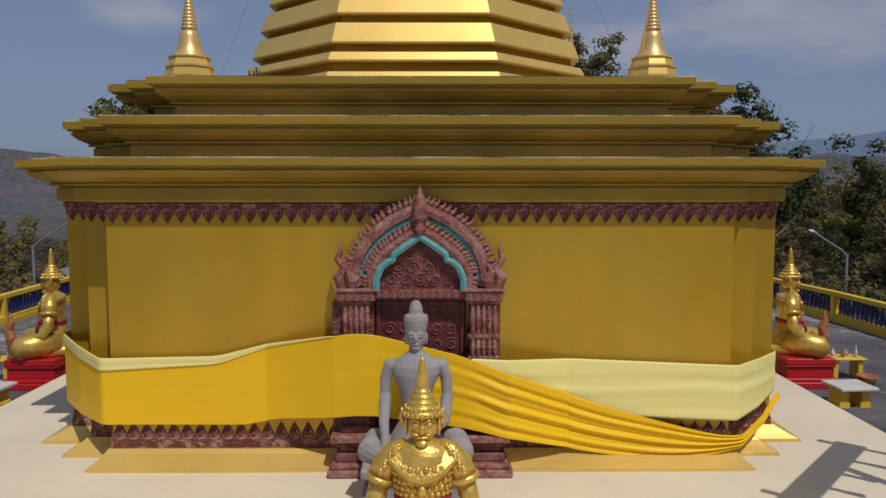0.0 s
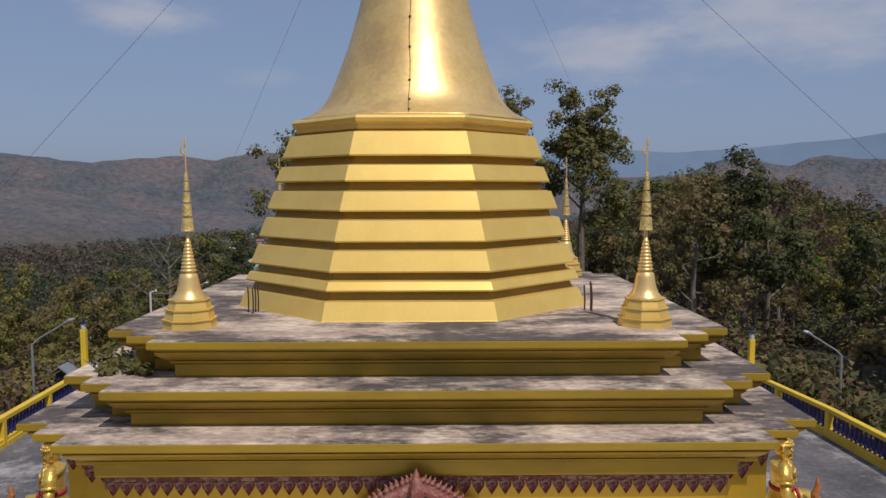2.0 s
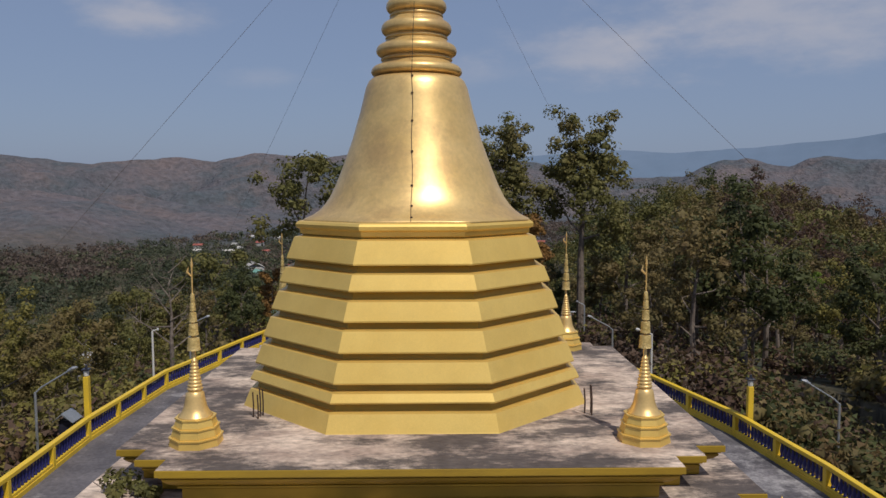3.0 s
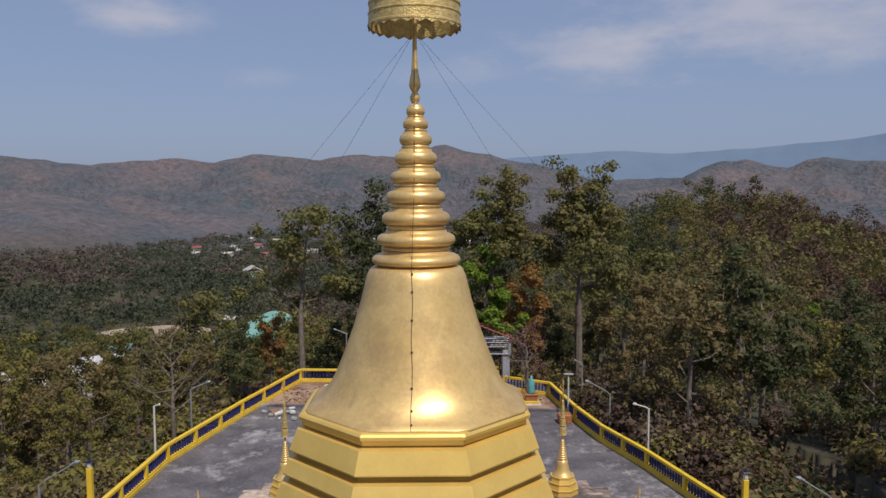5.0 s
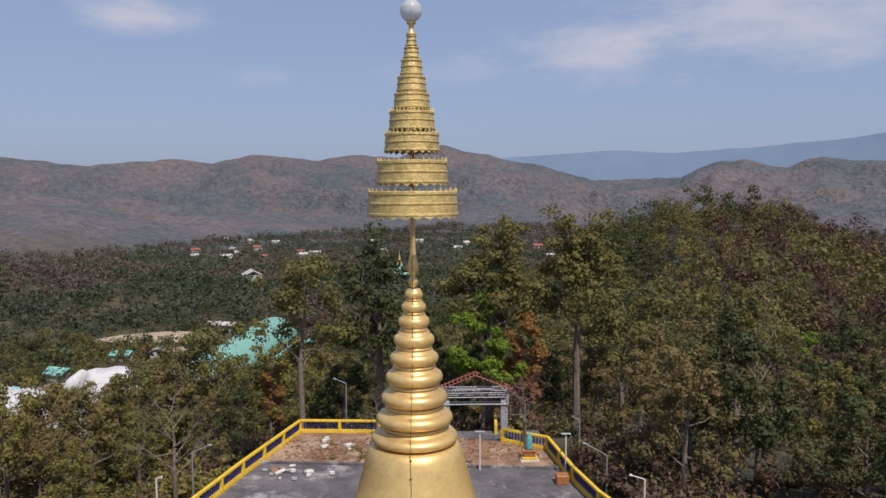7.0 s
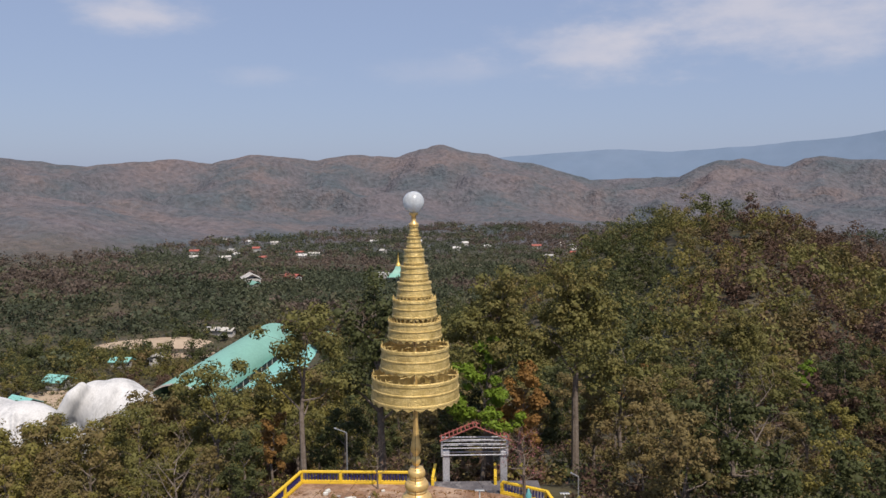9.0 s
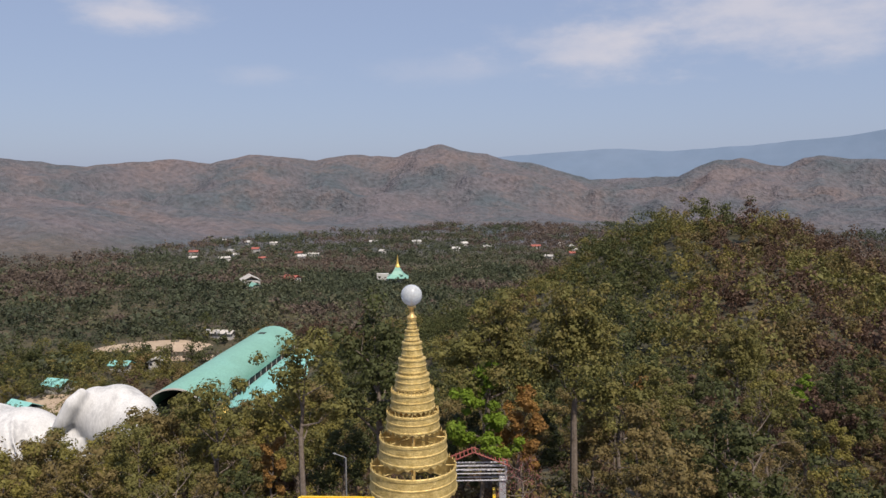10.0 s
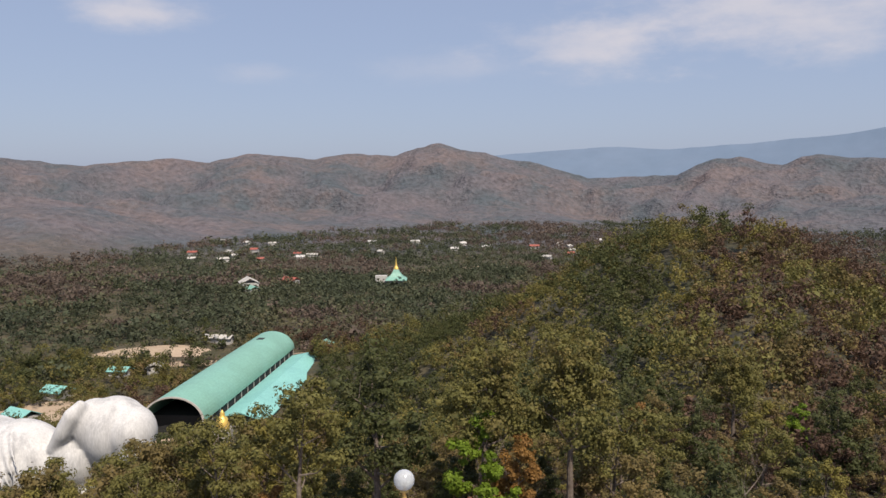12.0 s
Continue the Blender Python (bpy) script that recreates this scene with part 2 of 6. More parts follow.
def redent(a, d, z):
    """The twice-stepped square plan: a is half the front's width, d a step."""
    q = []
    A = a + 2 * d
    for k in range(4):
        c, s = ((1, 0), (0, 1), (-1, 0), (0, -1))[k]
        for x, y in ((a, -A), (a, -A + d), (a + d, -A + d), (a + d, -A + 2 * d), (A, -a)):
            q.append((BASE_X + x * c - y * s, x * s + y * c, z))
    return q


def octagon(ap, half, z, cx=-0.06):
    """Eight corners: ap from the middle to the four main faces, half of those faces' width."""
    return [(cx + x, y, z) for x, y in ((half, -ap), (ap, -half), (ap, half), (half, ap), (-half, ap), (-ap, half), (-ap, -half), (-half, -ap))]


# ---- ground ----
SLAB, TERR = -0.12, -0.55
RAIL_L = [(-12.2, -30), (-12.3, 0), (-12.5, 7.5), (-12.75, 13.4), (-12.45, 20.9), (-10.75, 28.4), (-8.75, 36.2)]
RAIL_R = [(12.9, -30), (12.7, 2), (12.4, 8), (11.75, 13.5), (10.2, 19.6), (8.95, 23.4), (8.25, 27), (7.6, 32.2)]


def bump2(x, y, cx, cy, sx, sy):
    return np.exp(-((x - cx) / sx) ** 2 / 2 - ((y - cy) / sy) ** 2 / 2)


def waves(x, y, s, seed):
    r = np.random.RandomState(seed)
    out = 0.0
    for k in range(5):
        a, ph = r.uniform(0, 6.28), r.uniform(0, 6.28)
        f = (1.7 ** k) / s
        out = out + np.sin((x * math.cos(a) + y * math.sin(a)) * f + ph + 1.3 * np.sin((x * math.sin(a) - y * math.cos(a)) * f * 0.7 + ph)) / (1.6 ** k)
    return out


def grain(x, y, s, seed, octaves=5):
    """Smooth lattice noise summed over octaves, about -1 to 1."""
    out, amp = 0.0, 1.0
    for k in range(octaves):
        u, v = x / s * 2 ** k + seed * 7.3, y / s * 2 ** k - seed * 3.1
        i, j = np.floor(u), np.floor(v)
        f, g = u - i, v - j
        f, g = f * f * (3 - 2 * f), g * g * (3 - 2 * g)

        def h(a, b):
            q = np.sin(a * 127.1 + b * 311.7 + seed * 74.7) * 43758.5453
            return q - np.floor(q)
        out = out + amp * ((h(i, j) * (1 - f) + h(i + 1, j) * f) * (1 - g) + (h(i, j + 1) * (1 - f) + h(i + 1, j + 1) * f) * g - 0.5)
        amp *= 0.52
    return out


RIDGE_X = [-40, -29, -25.4, -24, -22.6, -18, -15.9, -13, -8.3, -5, -2.5, -0.8, 0.9, 2.6, 4.3, 5.5, 7.6, 9.3, 11.7, 18.1, 19.2, 20.7, 22.2, 25.1, 26.1, 27.2, 29, 36]
RIDGE_H = [110, 119, 101, 94, 103, 121, 103, 133, 116, 136, 122, 152, 165, 142, 137, 114, 103, 78, 48, 48, 76, 103, 106, 77, 102, 111, 96, 100]
# foothills before the ridge: bearing, distance, height, reach across and along
FOOT = [(-31, 1560, 92, 230, 200), (-24, 1780, 78, 260, 190), (-18, 1980, 74, 230, 190), (-27, 2150, 60, 260, 160), (-11, 2120, 52, 200, 170), (-5, 1960, 40, 190, 190), (1.5, 2150, 66, 170, 220), (6, 2020, 48, 150, 170), (9.5, 2250, 44, 130, 150),
        (21.5, 2200, 50, 140, 170), (26.5, 2050, 60, 170, 190), (31, 2000, 70, 180, 200), (16, 2380, 30, 160, 150)]


def ground_height(x, y):
    x, y = np.asarray(x, float), np.asarray(y, float)
    z = -68 + 67 * bump2(x, y, 4, 0, 92, 95) + 68 * bump2(x, y, 118, 290, 68, 110) + 16 * bump2(x, y, 68, 150, 60, 60)
    z += 24 * bump2(x, y, -290, 540, 150, 110)
    r = np.hypot(x, y + 15)
    b = np.degrees(np.arctan2(x, y + 15))
    z += np.clip((r - 60) / 200, 0, 1) * 2.0 * waves(x, y, 45, 3)
    z -= 14 * np.clip((r - 400) / 800, 0, 1)
    rise = np.interp(np.abs(b), [0, 36, 60, 180], [1, 1, 0.7, 0.5])
    crag = 1 - 2.2 * np.abs(grain(x, y, 420, 6, 4))
    spur = np.zeros_like(r)
    for fb, fd, fh, across, along in FOOT:
        u = (b - fb) * math.radians(1) * r
        spur = np.maximum(spur, fh * np.exp(-(u / across) ** 2 / 2 - ((r - fd) / along) ** 2 / 2))
    z += spur * (0.62 + 0.5 * crag) + np.clip((r - 1350) / 300, 0, 1) * np.clip(spur / 40, 0, 1) * 14 * grain(x, y, 90, 8, 4)
    want = 82 + np.interp(b, RIDGE_X, RIDGE_H) + 7 * grain(r * 0.0, b * 100, 130, 4, 5)
    slope = np.clip((r - 1950) / 650, 0, 1)
    back = np.clip(1 - (r - 2600) / 900, 0, 1)
    mid = 4 * slope * (1 - slope)
    z = np.maximum(z, -82 + rise * back * (slope ** 1.3 * want + mid * (92 * (crag - 0.5) + 26 * grain(x, y, 120, 9, 4))))
    flat = np.clip((np.maximum(np.abs(x) - 11, np.maximum(y - 35, -y - 30))) / 9, 0, 1)
    z = np.where(flat < 1, np.minimum(z, -1.0 - 2.4 * flat) * flat + (-0.9) * (1 - flat), z)
    return z


ang = np.radians(np.concatenate([np.arange(-44, 44, 0.3), np.arange(44, 316, 4.0)]))
rad = np.concatenate([np.linspace(0.5, 60, 40), np.geomspace(62, 1250, 110), np.linspace(1258, 2660, 200), np.geomspace(2730, 4800, 24)])
gx = rad[:, None] * np.sin(ang)[None, :]
gy = rad[:, None] * np.cos(ang)[None, :] - 15
gz = ground_height(gx, gy)
na = len(ang)
i0 = (np.arange(len(rad) - 1)[:, None] * na + np.arange(na)[None, :])
i1 = (np.arange(len(rad) - 1)[:, None] * na + (np.arange(na)[None, :] + 1) % na)
quads = np.stack([i0, i0 + na, i1 + na, i1], -1).reshape(-1, 4)
M_GRND = mat("dry_hazed_hill_ground", (0.112, 0.098, 0.108), (0.066, 0.080, 0.092), 0.0055, 0.95, 0, 1.0, 0.07, (0.152, 0.112, 0.105), 0.7, (0.49, 0.62), bump_dist=14.0, grit=2.4)
# mottled olive-brown near; beyond 1050 m distance haze is put into the colour
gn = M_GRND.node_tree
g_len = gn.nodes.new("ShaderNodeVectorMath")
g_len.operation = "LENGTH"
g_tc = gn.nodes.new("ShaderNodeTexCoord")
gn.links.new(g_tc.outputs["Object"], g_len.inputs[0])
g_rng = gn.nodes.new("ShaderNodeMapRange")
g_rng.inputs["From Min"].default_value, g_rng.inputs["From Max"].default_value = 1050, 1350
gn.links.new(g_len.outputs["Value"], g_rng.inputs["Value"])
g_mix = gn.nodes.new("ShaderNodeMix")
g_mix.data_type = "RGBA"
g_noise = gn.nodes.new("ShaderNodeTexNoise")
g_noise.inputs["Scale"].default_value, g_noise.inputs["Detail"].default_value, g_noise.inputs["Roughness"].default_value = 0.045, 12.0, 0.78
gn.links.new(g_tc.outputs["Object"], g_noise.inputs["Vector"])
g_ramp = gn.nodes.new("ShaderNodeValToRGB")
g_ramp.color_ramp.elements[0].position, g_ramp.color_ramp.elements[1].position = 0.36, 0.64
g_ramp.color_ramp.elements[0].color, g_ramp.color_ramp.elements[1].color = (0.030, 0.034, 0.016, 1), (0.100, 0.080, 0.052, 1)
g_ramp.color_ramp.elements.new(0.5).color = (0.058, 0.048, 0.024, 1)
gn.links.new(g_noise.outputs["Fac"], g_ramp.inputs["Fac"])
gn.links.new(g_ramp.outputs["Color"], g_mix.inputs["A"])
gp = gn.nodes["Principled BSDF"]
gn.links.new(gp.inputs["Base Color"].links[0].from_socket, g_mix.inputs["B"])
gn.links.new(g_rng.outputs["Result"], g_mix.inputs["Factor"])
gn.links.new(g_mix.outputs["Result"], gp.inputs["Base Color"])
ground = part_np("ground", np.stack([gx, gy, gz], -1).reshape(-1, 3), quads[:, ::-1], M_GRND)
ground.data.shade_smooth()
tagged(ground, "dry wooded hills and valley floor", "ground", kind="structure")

# far blue range; the distance haze is painted into its colour
bm = bmesh.new()
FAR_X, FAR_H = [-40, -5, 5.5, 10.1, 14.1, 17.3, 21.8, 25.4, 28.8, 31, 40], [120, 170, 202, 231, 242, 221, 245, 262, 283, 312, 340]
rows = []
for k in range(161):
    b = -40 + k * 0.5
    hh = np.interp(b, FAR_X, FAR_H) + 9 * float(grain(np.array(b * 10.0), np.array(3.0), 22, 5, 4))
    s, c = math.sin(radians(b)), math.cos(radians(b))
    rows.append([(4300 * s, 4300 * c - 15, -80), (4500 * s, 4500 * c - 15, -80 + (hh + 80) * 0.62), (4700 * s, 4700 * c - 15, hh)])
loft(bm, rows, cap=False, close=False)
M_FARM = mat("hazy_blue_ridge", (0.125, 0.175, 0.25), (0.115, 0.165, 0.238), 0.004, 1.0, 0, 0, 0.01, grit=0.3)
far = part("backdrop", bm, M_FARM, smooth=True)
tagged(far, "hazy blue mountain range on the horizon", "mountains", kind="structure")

# terrace and slab
bm = bmesh.new()
out = [(x, y) for x, y in RAIL_L] + [(7.6, 36.2)] + RAIL_R[::-1]
loft(bm, [[(x, y, -3.0) for x, y in out], [(x, y, TERR) for x, y in out]])
terrace = tagged(part("pavement", bm, M_TERR), "stained grey concrete terrace with pale patches", "terrace", kind="structure")
bm = bmesh.new()
soil = [(-10.2, 30.4), (7.75, 28.9), (7.5, 32.1), (4.9, 33.8), (-0.6, 35.7), (-8.6, 36.1)]
loft(bm, [[(x, y, -2.5) for x, y in soil], [(x, y, TERR + 0.03 + 0.0 * x) for x, y in soil]])
tagged(part("soil_bed", bm, M_SOIL), "brown earth bed littered with dry leaves", "soil", kind="structure")
bm = bmesh.new()
box(bm, -6.95, 6.95, -30, 7.2, -0.7, SLAB, 0.012)
slab = tagged(part("slab", bm, M_SLAB), "cream painted concrete platform round the stupa", "platform", kind="structure")

# ---- stupa ----
stupa = empty("stupa", "large gold-painted stupa on a stepped square base", "stupa")
bm = bmesh.new()
prof = [(4.28, 0.56, -0.12), (4.28, 0.56, -0.085), (4.26, 0.555, -0.075), (4.2, 0.525, -0.02), (4.14, 0.5, 0.04), (4.11, 0.485, 0.085)]
loft(bm, [redent(a, d, z) for a, d, z in prof])
part("plinth", bm, M_GOLD, stupa, "sloping gold foot moulding")
bm = bmesh.new()
loft(bm, [redent(4.06, 0.48, 0.05), redent(4.06, 0.48, 3.3)])
part("wall", bm, M_WALL, stupa, "plain gold-painted wall")


def cornice(name, a, d, top, slab_h, base, o, lip):
    """A stepped cornice: recessed base, two mouldings and a slab."""
    bm = bmesh.new()
    h = top - slab_h - base
    steps = ((1, 0), (0.8, 0.03), (0.78, 0.1), (0.78, 0.42), (0.84, 0.425), (0.84, 0.47), (0.64, 0.475), (0.64, 0.54), (0.7, 0.545), (0.56, 0.60), (0.36, 0.70), (0.22, 0.82), (0.19, 0.88), (0.25, 0.885), (0.25, 0.93), (0.12, 0.94), (0.12, 1.0))
    ring = [(a - o * f, base + h * g) for f, g in steps] + [(a, base + h + 0.001), (a, top - 0.02), (a - 0.015, top - lip)]
    loft(bm, [redent(r, d, z) for r, z in ring])
    c = part(name, bm, M_TRIM, stupa)
    bm = bmesh.new()
    loft(bm, [redent(a - 0.012, d, top - lip - 0.03), redent(a - 0.012, d, top - 0.004), redent(a - 0.03, d, top)])
    part("roof_slab", bm, M_ROOF, c, "weathered concrete top with black mould stains")
    return c


cornice("cornice", 4.55, 0.455, 3.88, 0.11, 3.30, 0.47, 0.012)
cornice("cornice", 4.13, 0.435, 4.43, 0.12, 3.87, 0.372, 0.012)
cornice("cornice", 3.67, 0.44, 4.99, 0.11, 4.42, 0.366, 0.012)

# eight-sided bands
BANDS = [(5.60, 5.44), (6.07, 5.73), (6.55, 6.20), (7.01, 6.68), (7.44, 7.16), (7.99, 7.58)]


def oct_at(z):
    f = (z - 4.98) / (8.27 - 4.98)
    return 3.06 - 0.96 * f, 1.36 - 0.49 * f


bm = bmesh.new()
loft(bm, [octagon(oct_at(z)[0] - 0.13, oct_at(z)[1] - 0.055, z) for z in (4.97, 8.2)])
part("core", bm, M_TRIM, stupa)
bm = bmesh.new()
loft(bm, [octagon(3.07, 1.37, 4.98), octagon(3.06, 1.365, 5.0), octagon(2.95, 1.32, 5.28), octagon(2.80, 1.25, 5.31)])
part("skirt", bm, M_GOLD, stupa)
for z1, z0 in BANDS:
    a0, h0 = oct_at(z0)
    a1, h1 = oct_at(z1)
    bm = bmesh.new()
    loft(bm, [octagon(a0 - 0.1, h0 - 0.04, z0), octagon(a0 + 0.02, h0 + 0.01, z0), octagon(a0 + 0.025, h0 + 0.012, z0 + 0.025), octagon(a1 + 0.012, h1 + 0.005, z1 - 0.01), octagon(a1 - 0.12, h1 - 0.05, z1 + 0.012)])
    part("band", bm, M_GOLD, stupa)
bm = bmesh.new()
loft(bm, [octagon(2.03, 0.84, 8.02), octagon(2.09, 0.865, 8.04), octagon(2.10, 0.87, 8.12), octagon(2.16, 0.895, 8.15), octagon(2.17, 0.9, 8.21), octagon(2.14, 0.885, 8.25), octagon(2.10, 0.87, 8.27)])
part("cap_moulding", bm, M_GOLD, stupa)

# bell: eight-sided at its foot, round above
BELL = [(8.26, 2.10, 0.0), (8.30, 2.08, 0.1), (8.36, 1.97, 0.35), (8.45, 1.86, 0.6), (8.55, 1.77, 0.8), (8.68, 1.68, 0.95), (8.9, 1.57, 1), (9.22, 1.44, 1), (9.5, 1.335, 1), (9.76, 1.24, 1),
        (10.05, 1.155, 1), (10.3, 1.08, 1), (10.55, 1.02, 1), (10.75, 0.97, 1), (10.87, 0.915, 1), (10.93, 0.85, 1), (10.95, 0.7, 1)]


def bell_ring(z, r, f, seg=64):
    pts = []
    for i in range(seg):
        t = 2 * math.pi * (i + 0.5) / seg
        u, v = abs(math.cos(t)), abs(math.sin(t))
        o = min(r / max(u, v), r * 1.42 / (u + v))
        q = o * (1 - f) + r * f
        pts.append((-0.03 + q * math.cos(t), q * math.sin(t), z))
    return pts


bm = bmesh.new()
loft(bm, [bell_ring(*b) for b in BELL])
part("bell", bm, M_BELL, stupa, "satin gold bell", smooth=True)
RINGS = [(11.05, 0.87, 0.17), (11.44, 0.77, 0.165), (11.85, 0.67, 0.165), (12.27, 0.575, 0.16), (12.65, 0.49, 0.15), (13.01, 0.41, 0.145), (13.38, 0.315, 0.13), (13.67, 0.245, 0.1), (13.92, 0.18, 0.085)]
for k, (z, r, h) in enumerate(RINGS):
    up = RINGS[k + 1][0] - z if k < 8 else 0.24
    dn = z - RINGS[k - 1][0] if k else 0.34
    bulge = [(r * (0.80 + 0.20 * math.cos(q)), z + (0.34 * up if q > 0 else 0.27 * dn) * math.sin(q)) for q in (-1.5, -1.2, -0.85, -0.45, 0, 0.45, 0.85, 1.2, 1.5)]
    bm = bmesh.new()
    lathe(bm, [(r * 0.6, z - 0.52 * dn), (r * 0.80, z - 0.52 * dn), (r * 0.85, z - 0.47 * dn), (r * 0.89, z - 0.41 * dn), (r * 0.87, z - 0.34 * dn), (r * 0.82, z - 0.30 * dn)] + bulge + [(r * 0.78, z + 0.38 * up), (r * 0.76, z + 0.5 * up)], 48, (-0.03, 0, 0))
    part("ring", bm, M_BELL, stupa, smooth=True)
bm = bmesh.new()
lathe(bm, [(0.06, 14.08), (0.09, 14.14), (0.1, 14.2), (0.07, 14.26), (0.05, 14.28), (0.06, 14.3), (0.1, 14.37), (0.115, 14.43), (0.1, 14.52), (0.065, 14.7), (0.05, 14.95), (0.042, 15.3), (0.04, 19.1)], 20, (-0.04, 0, 0))
part("finial_pole", bm, M_BELL, stupa, smooth=True)
TIERS = [(15.44, 15.98, 0.89), (16.07, 16.57, 0.70), (16.70, 17.10, 0.545), (17.12, 17.52, 0.45), (17.54, 17.87, 0.355), (17.87, 18.19, 0.29), (18.19, 18.52, 0.215), (18.52, 18.76, 0.155), (18.76, 18.98, 0.105)]
for k, (z0, z1, r) in enumerate(TIERS):
    bm = bmesh.new()
    n = 96
    th = 0.012
    def edge(i, rr, z, cut=0.0):
        return (-0.04 + rr * math.cos(2 * math.pi * i / n), rr * math.sin(2 * math.pi * i / n), z + cut * (0.0 if i % 4 == 2 else 0.5 if i % 2 else 1.0))
    cut = 0.06 if k < 4 else 0.03
    rows = [[edge(i, r, z0, cut) for i in range(n)]]
    for f, dr in ((0.12, 0), (0.14, 0.012), (0.2, 0.012), (0.22, 0), (0.52, -0.004), (0.54, 0.01), (0.58, 0.01), (0.6, -0.004), (0.86, -0.008), (0.88, 0.01), (0.97, 0.01), (1.0, -0.008)):
        rows.append([edge(i, r + dr - 0.02 * f, z0 + (z1 - z0) * f) for i in range(n)])
    rows += [[edge(i, r - 0.03, z1) for i in range(n)], [edge(i, r - 0.035, z0 + cut) for i in range(n)]]
    loft(bm, rows, cap=False)
    if k > 2:
        nr = TIERS[k + 1][2] if k < 8 else 0.04
        loft(bm, [[edge(i, r - 0.03, z1 - 0.005) for i in range(n)], [edge(i, nr - 0.02, z1 + 0.01) for i in range(n)]], cap=False)
    t = part("parasol_tier", bm, M_FILI, stupa, "pierced gilt metal parasol ring")
    for q in range(8 if k < 3 else 0):
        c, s = math.cos(q * math.pi / 4), math.sin(q * math.pi / 4)
        part("spoke", tube(bmesh.new(), [(-0.04, 0, z1 - 0.03), (-0.04 + (r - 0.02) * c, (r - 0.02) * s, z1 - 0.03)], [0.012, 0.012], 5), M_FILI, t)
    if k < 4:
        bm = bmesh.new()
        for i in range(36):
            c, s = math.cos(i * math.pi / 18), math.sin(i * math.pi / 18)
            nz = z1 + (0.07 if i % 2 else 0.045)
            tube(bm, [(-0.04 + (r - 0.03) * c, (r - 0.03) * s, z1 - 0.02), (-0.04 + (r - 0.02) * c, (r - 0.02) * s, nz)], [0.022, 0.004], 4)
        part("leaf_crest", bm, M_FILI, t)["kind"] = "stuff"
bm = bmesh.new()
lathe(bm, [(0.05, 18.95), (0.1, 18.98), (0.1, 19.02), (0.05, 19.06), (0.045, 19.18), (0.09, 19.2), (0.09, 19.24), (0.02, 19.25)], 16, (-0.04, 0, 0))
part("finial_collar", bm, M_BELL, stupa, smooth=True)
M_BALL = mat("clear_frosted_glass", (0.75, 0.78, 0.8), (0.68, 0.72, 0.76), 9, 0.12, 0, 0.1, 30)
M_BALL.node_tree.nodes["Principled BSDF"].inputs["Transmission Weight"].default_value = 0.45
bm = bmesh.new()
bmesh.ops.create_uvsphere(bm, u_segments=32, v_segments=20, radius=0.215, matrix=Matrix.Translation((-0.04, 0, 19.45)))
part("glass_ball", bm, M_BALL, stupa, "clear glass globe at the very top", smooth=True)
bm = bmesh.new()
tube(bm, [(-0.04, 0, 19.24), (-0.04, 0, 19.6)], [0.012, 0.012], 6)
part("globe_rod", bm, M_IRON, stupa)
# cable clipped down the bell's front
bm = bmesh.new()
pts = [(-0.09 + 0.012 * math.sin(z * 5), -(r + 0.012), z) for z, r, f in BELL[1:-2]] + [(-0.09, -0.80, 11.25), (-0.08, -0.72, 11.65), (-0.06, -0.6, 12.1), (-0.05, -0.45, 12.8), (-0.05, -0.26, 13.5), (-0.05, -0.13, 14.1), (-0.05, -0.13, 14.5), (-0.05, -0.09, 16), (-0.05, -0.08, 19)]
tube(bm, pts, [0.0055] * len(pts), 5)
cable = part("lightning_cable", bm, M_IRON, stupa, "dark conductor cable clipped to the bell")
for z, r, f in BELL[2:-2:2]:
    bm = bmesh.new()
    box(bm, -0.11, -0.07, -(r + 0.025), -(r - 0.02), z - 0.014, z + 0.014, 0.004)
    part("clip", bm, M_IRON, cable)

# corner spires
sp = empty("corner_spire", "small gold stupa-shaped spire on a stepped base", "spire", "corner spires")
S8 = math.pi / 8


def oct8(r, z):
    return (r / math.cos(S8), z)


for k, (r0, r1, z0, z1) in enumerate(((0.37, 0.355, -0.01, 0.14), (0.335, 0.31, 0.14, 0.29), (0.295, 0.265, 0.29, 0.43))):
    bm = bmesh.new()
    lathe(bm, [oct8(r0, z0), oct8(r0, z0 + 0.02), oct8(r1, z1 - 0.02), oct8(r1 + 0.02, z1 - 0.015), oct8(r1 + 0.02, z1 + 0.004)], 8, turn=S8)
    part("base_step", bm, M_GOLD, sp)
bm = bmesh.new()
lathe(bm, [(0.26, 0.43), (0.25, 0.45), (0.205, 0.5), (0.175, 0.57), (0.155, 0.65), (0.142, 0.73), (0.13, 0.79), (0.1, 0.82), (0.08, 0.83)], 28)
part("bell", bm, M_BELL, sp, smooth=True)
bm = bmesh.new()
pf = [(0.1, 0.82)]
for k in range(9):
    z, r = 0.83 + k * 0.052, 0.118 - k * 0.0088
    pf += [(r * 0.85, z), (r, z + 0.015), (r, z + 0.032), (r * 0.85, z + 0.048)]
pf += [(0.03, 1.3), (0.025, 1.45), (0.02, 2.1), (0.014, 2.3)]
lathe(bm, pf, 20)
part("ringed_neck", bm, M_BELL, sp, smooth=True)
for z0, z1, r in ((1.44, 1.64, 0.1), (1.67, 1.85, 0.078), (1.87, 2.02, 0.06), (2.04, 2.17, 0.046), (2.18, 2.3, 0.035)):
    bm = bmesh.new()
    lathe(bm, [(r * 0.9, z0 + 0.01), (r, z0), (r * 0.92, z0 + 0.05), (r * 0.84, z1 - 0.01), (r * 0.5, z1)], 16)
    part("parasol_tier", bm, M_FILI, sp)
bm = bmesh.new()
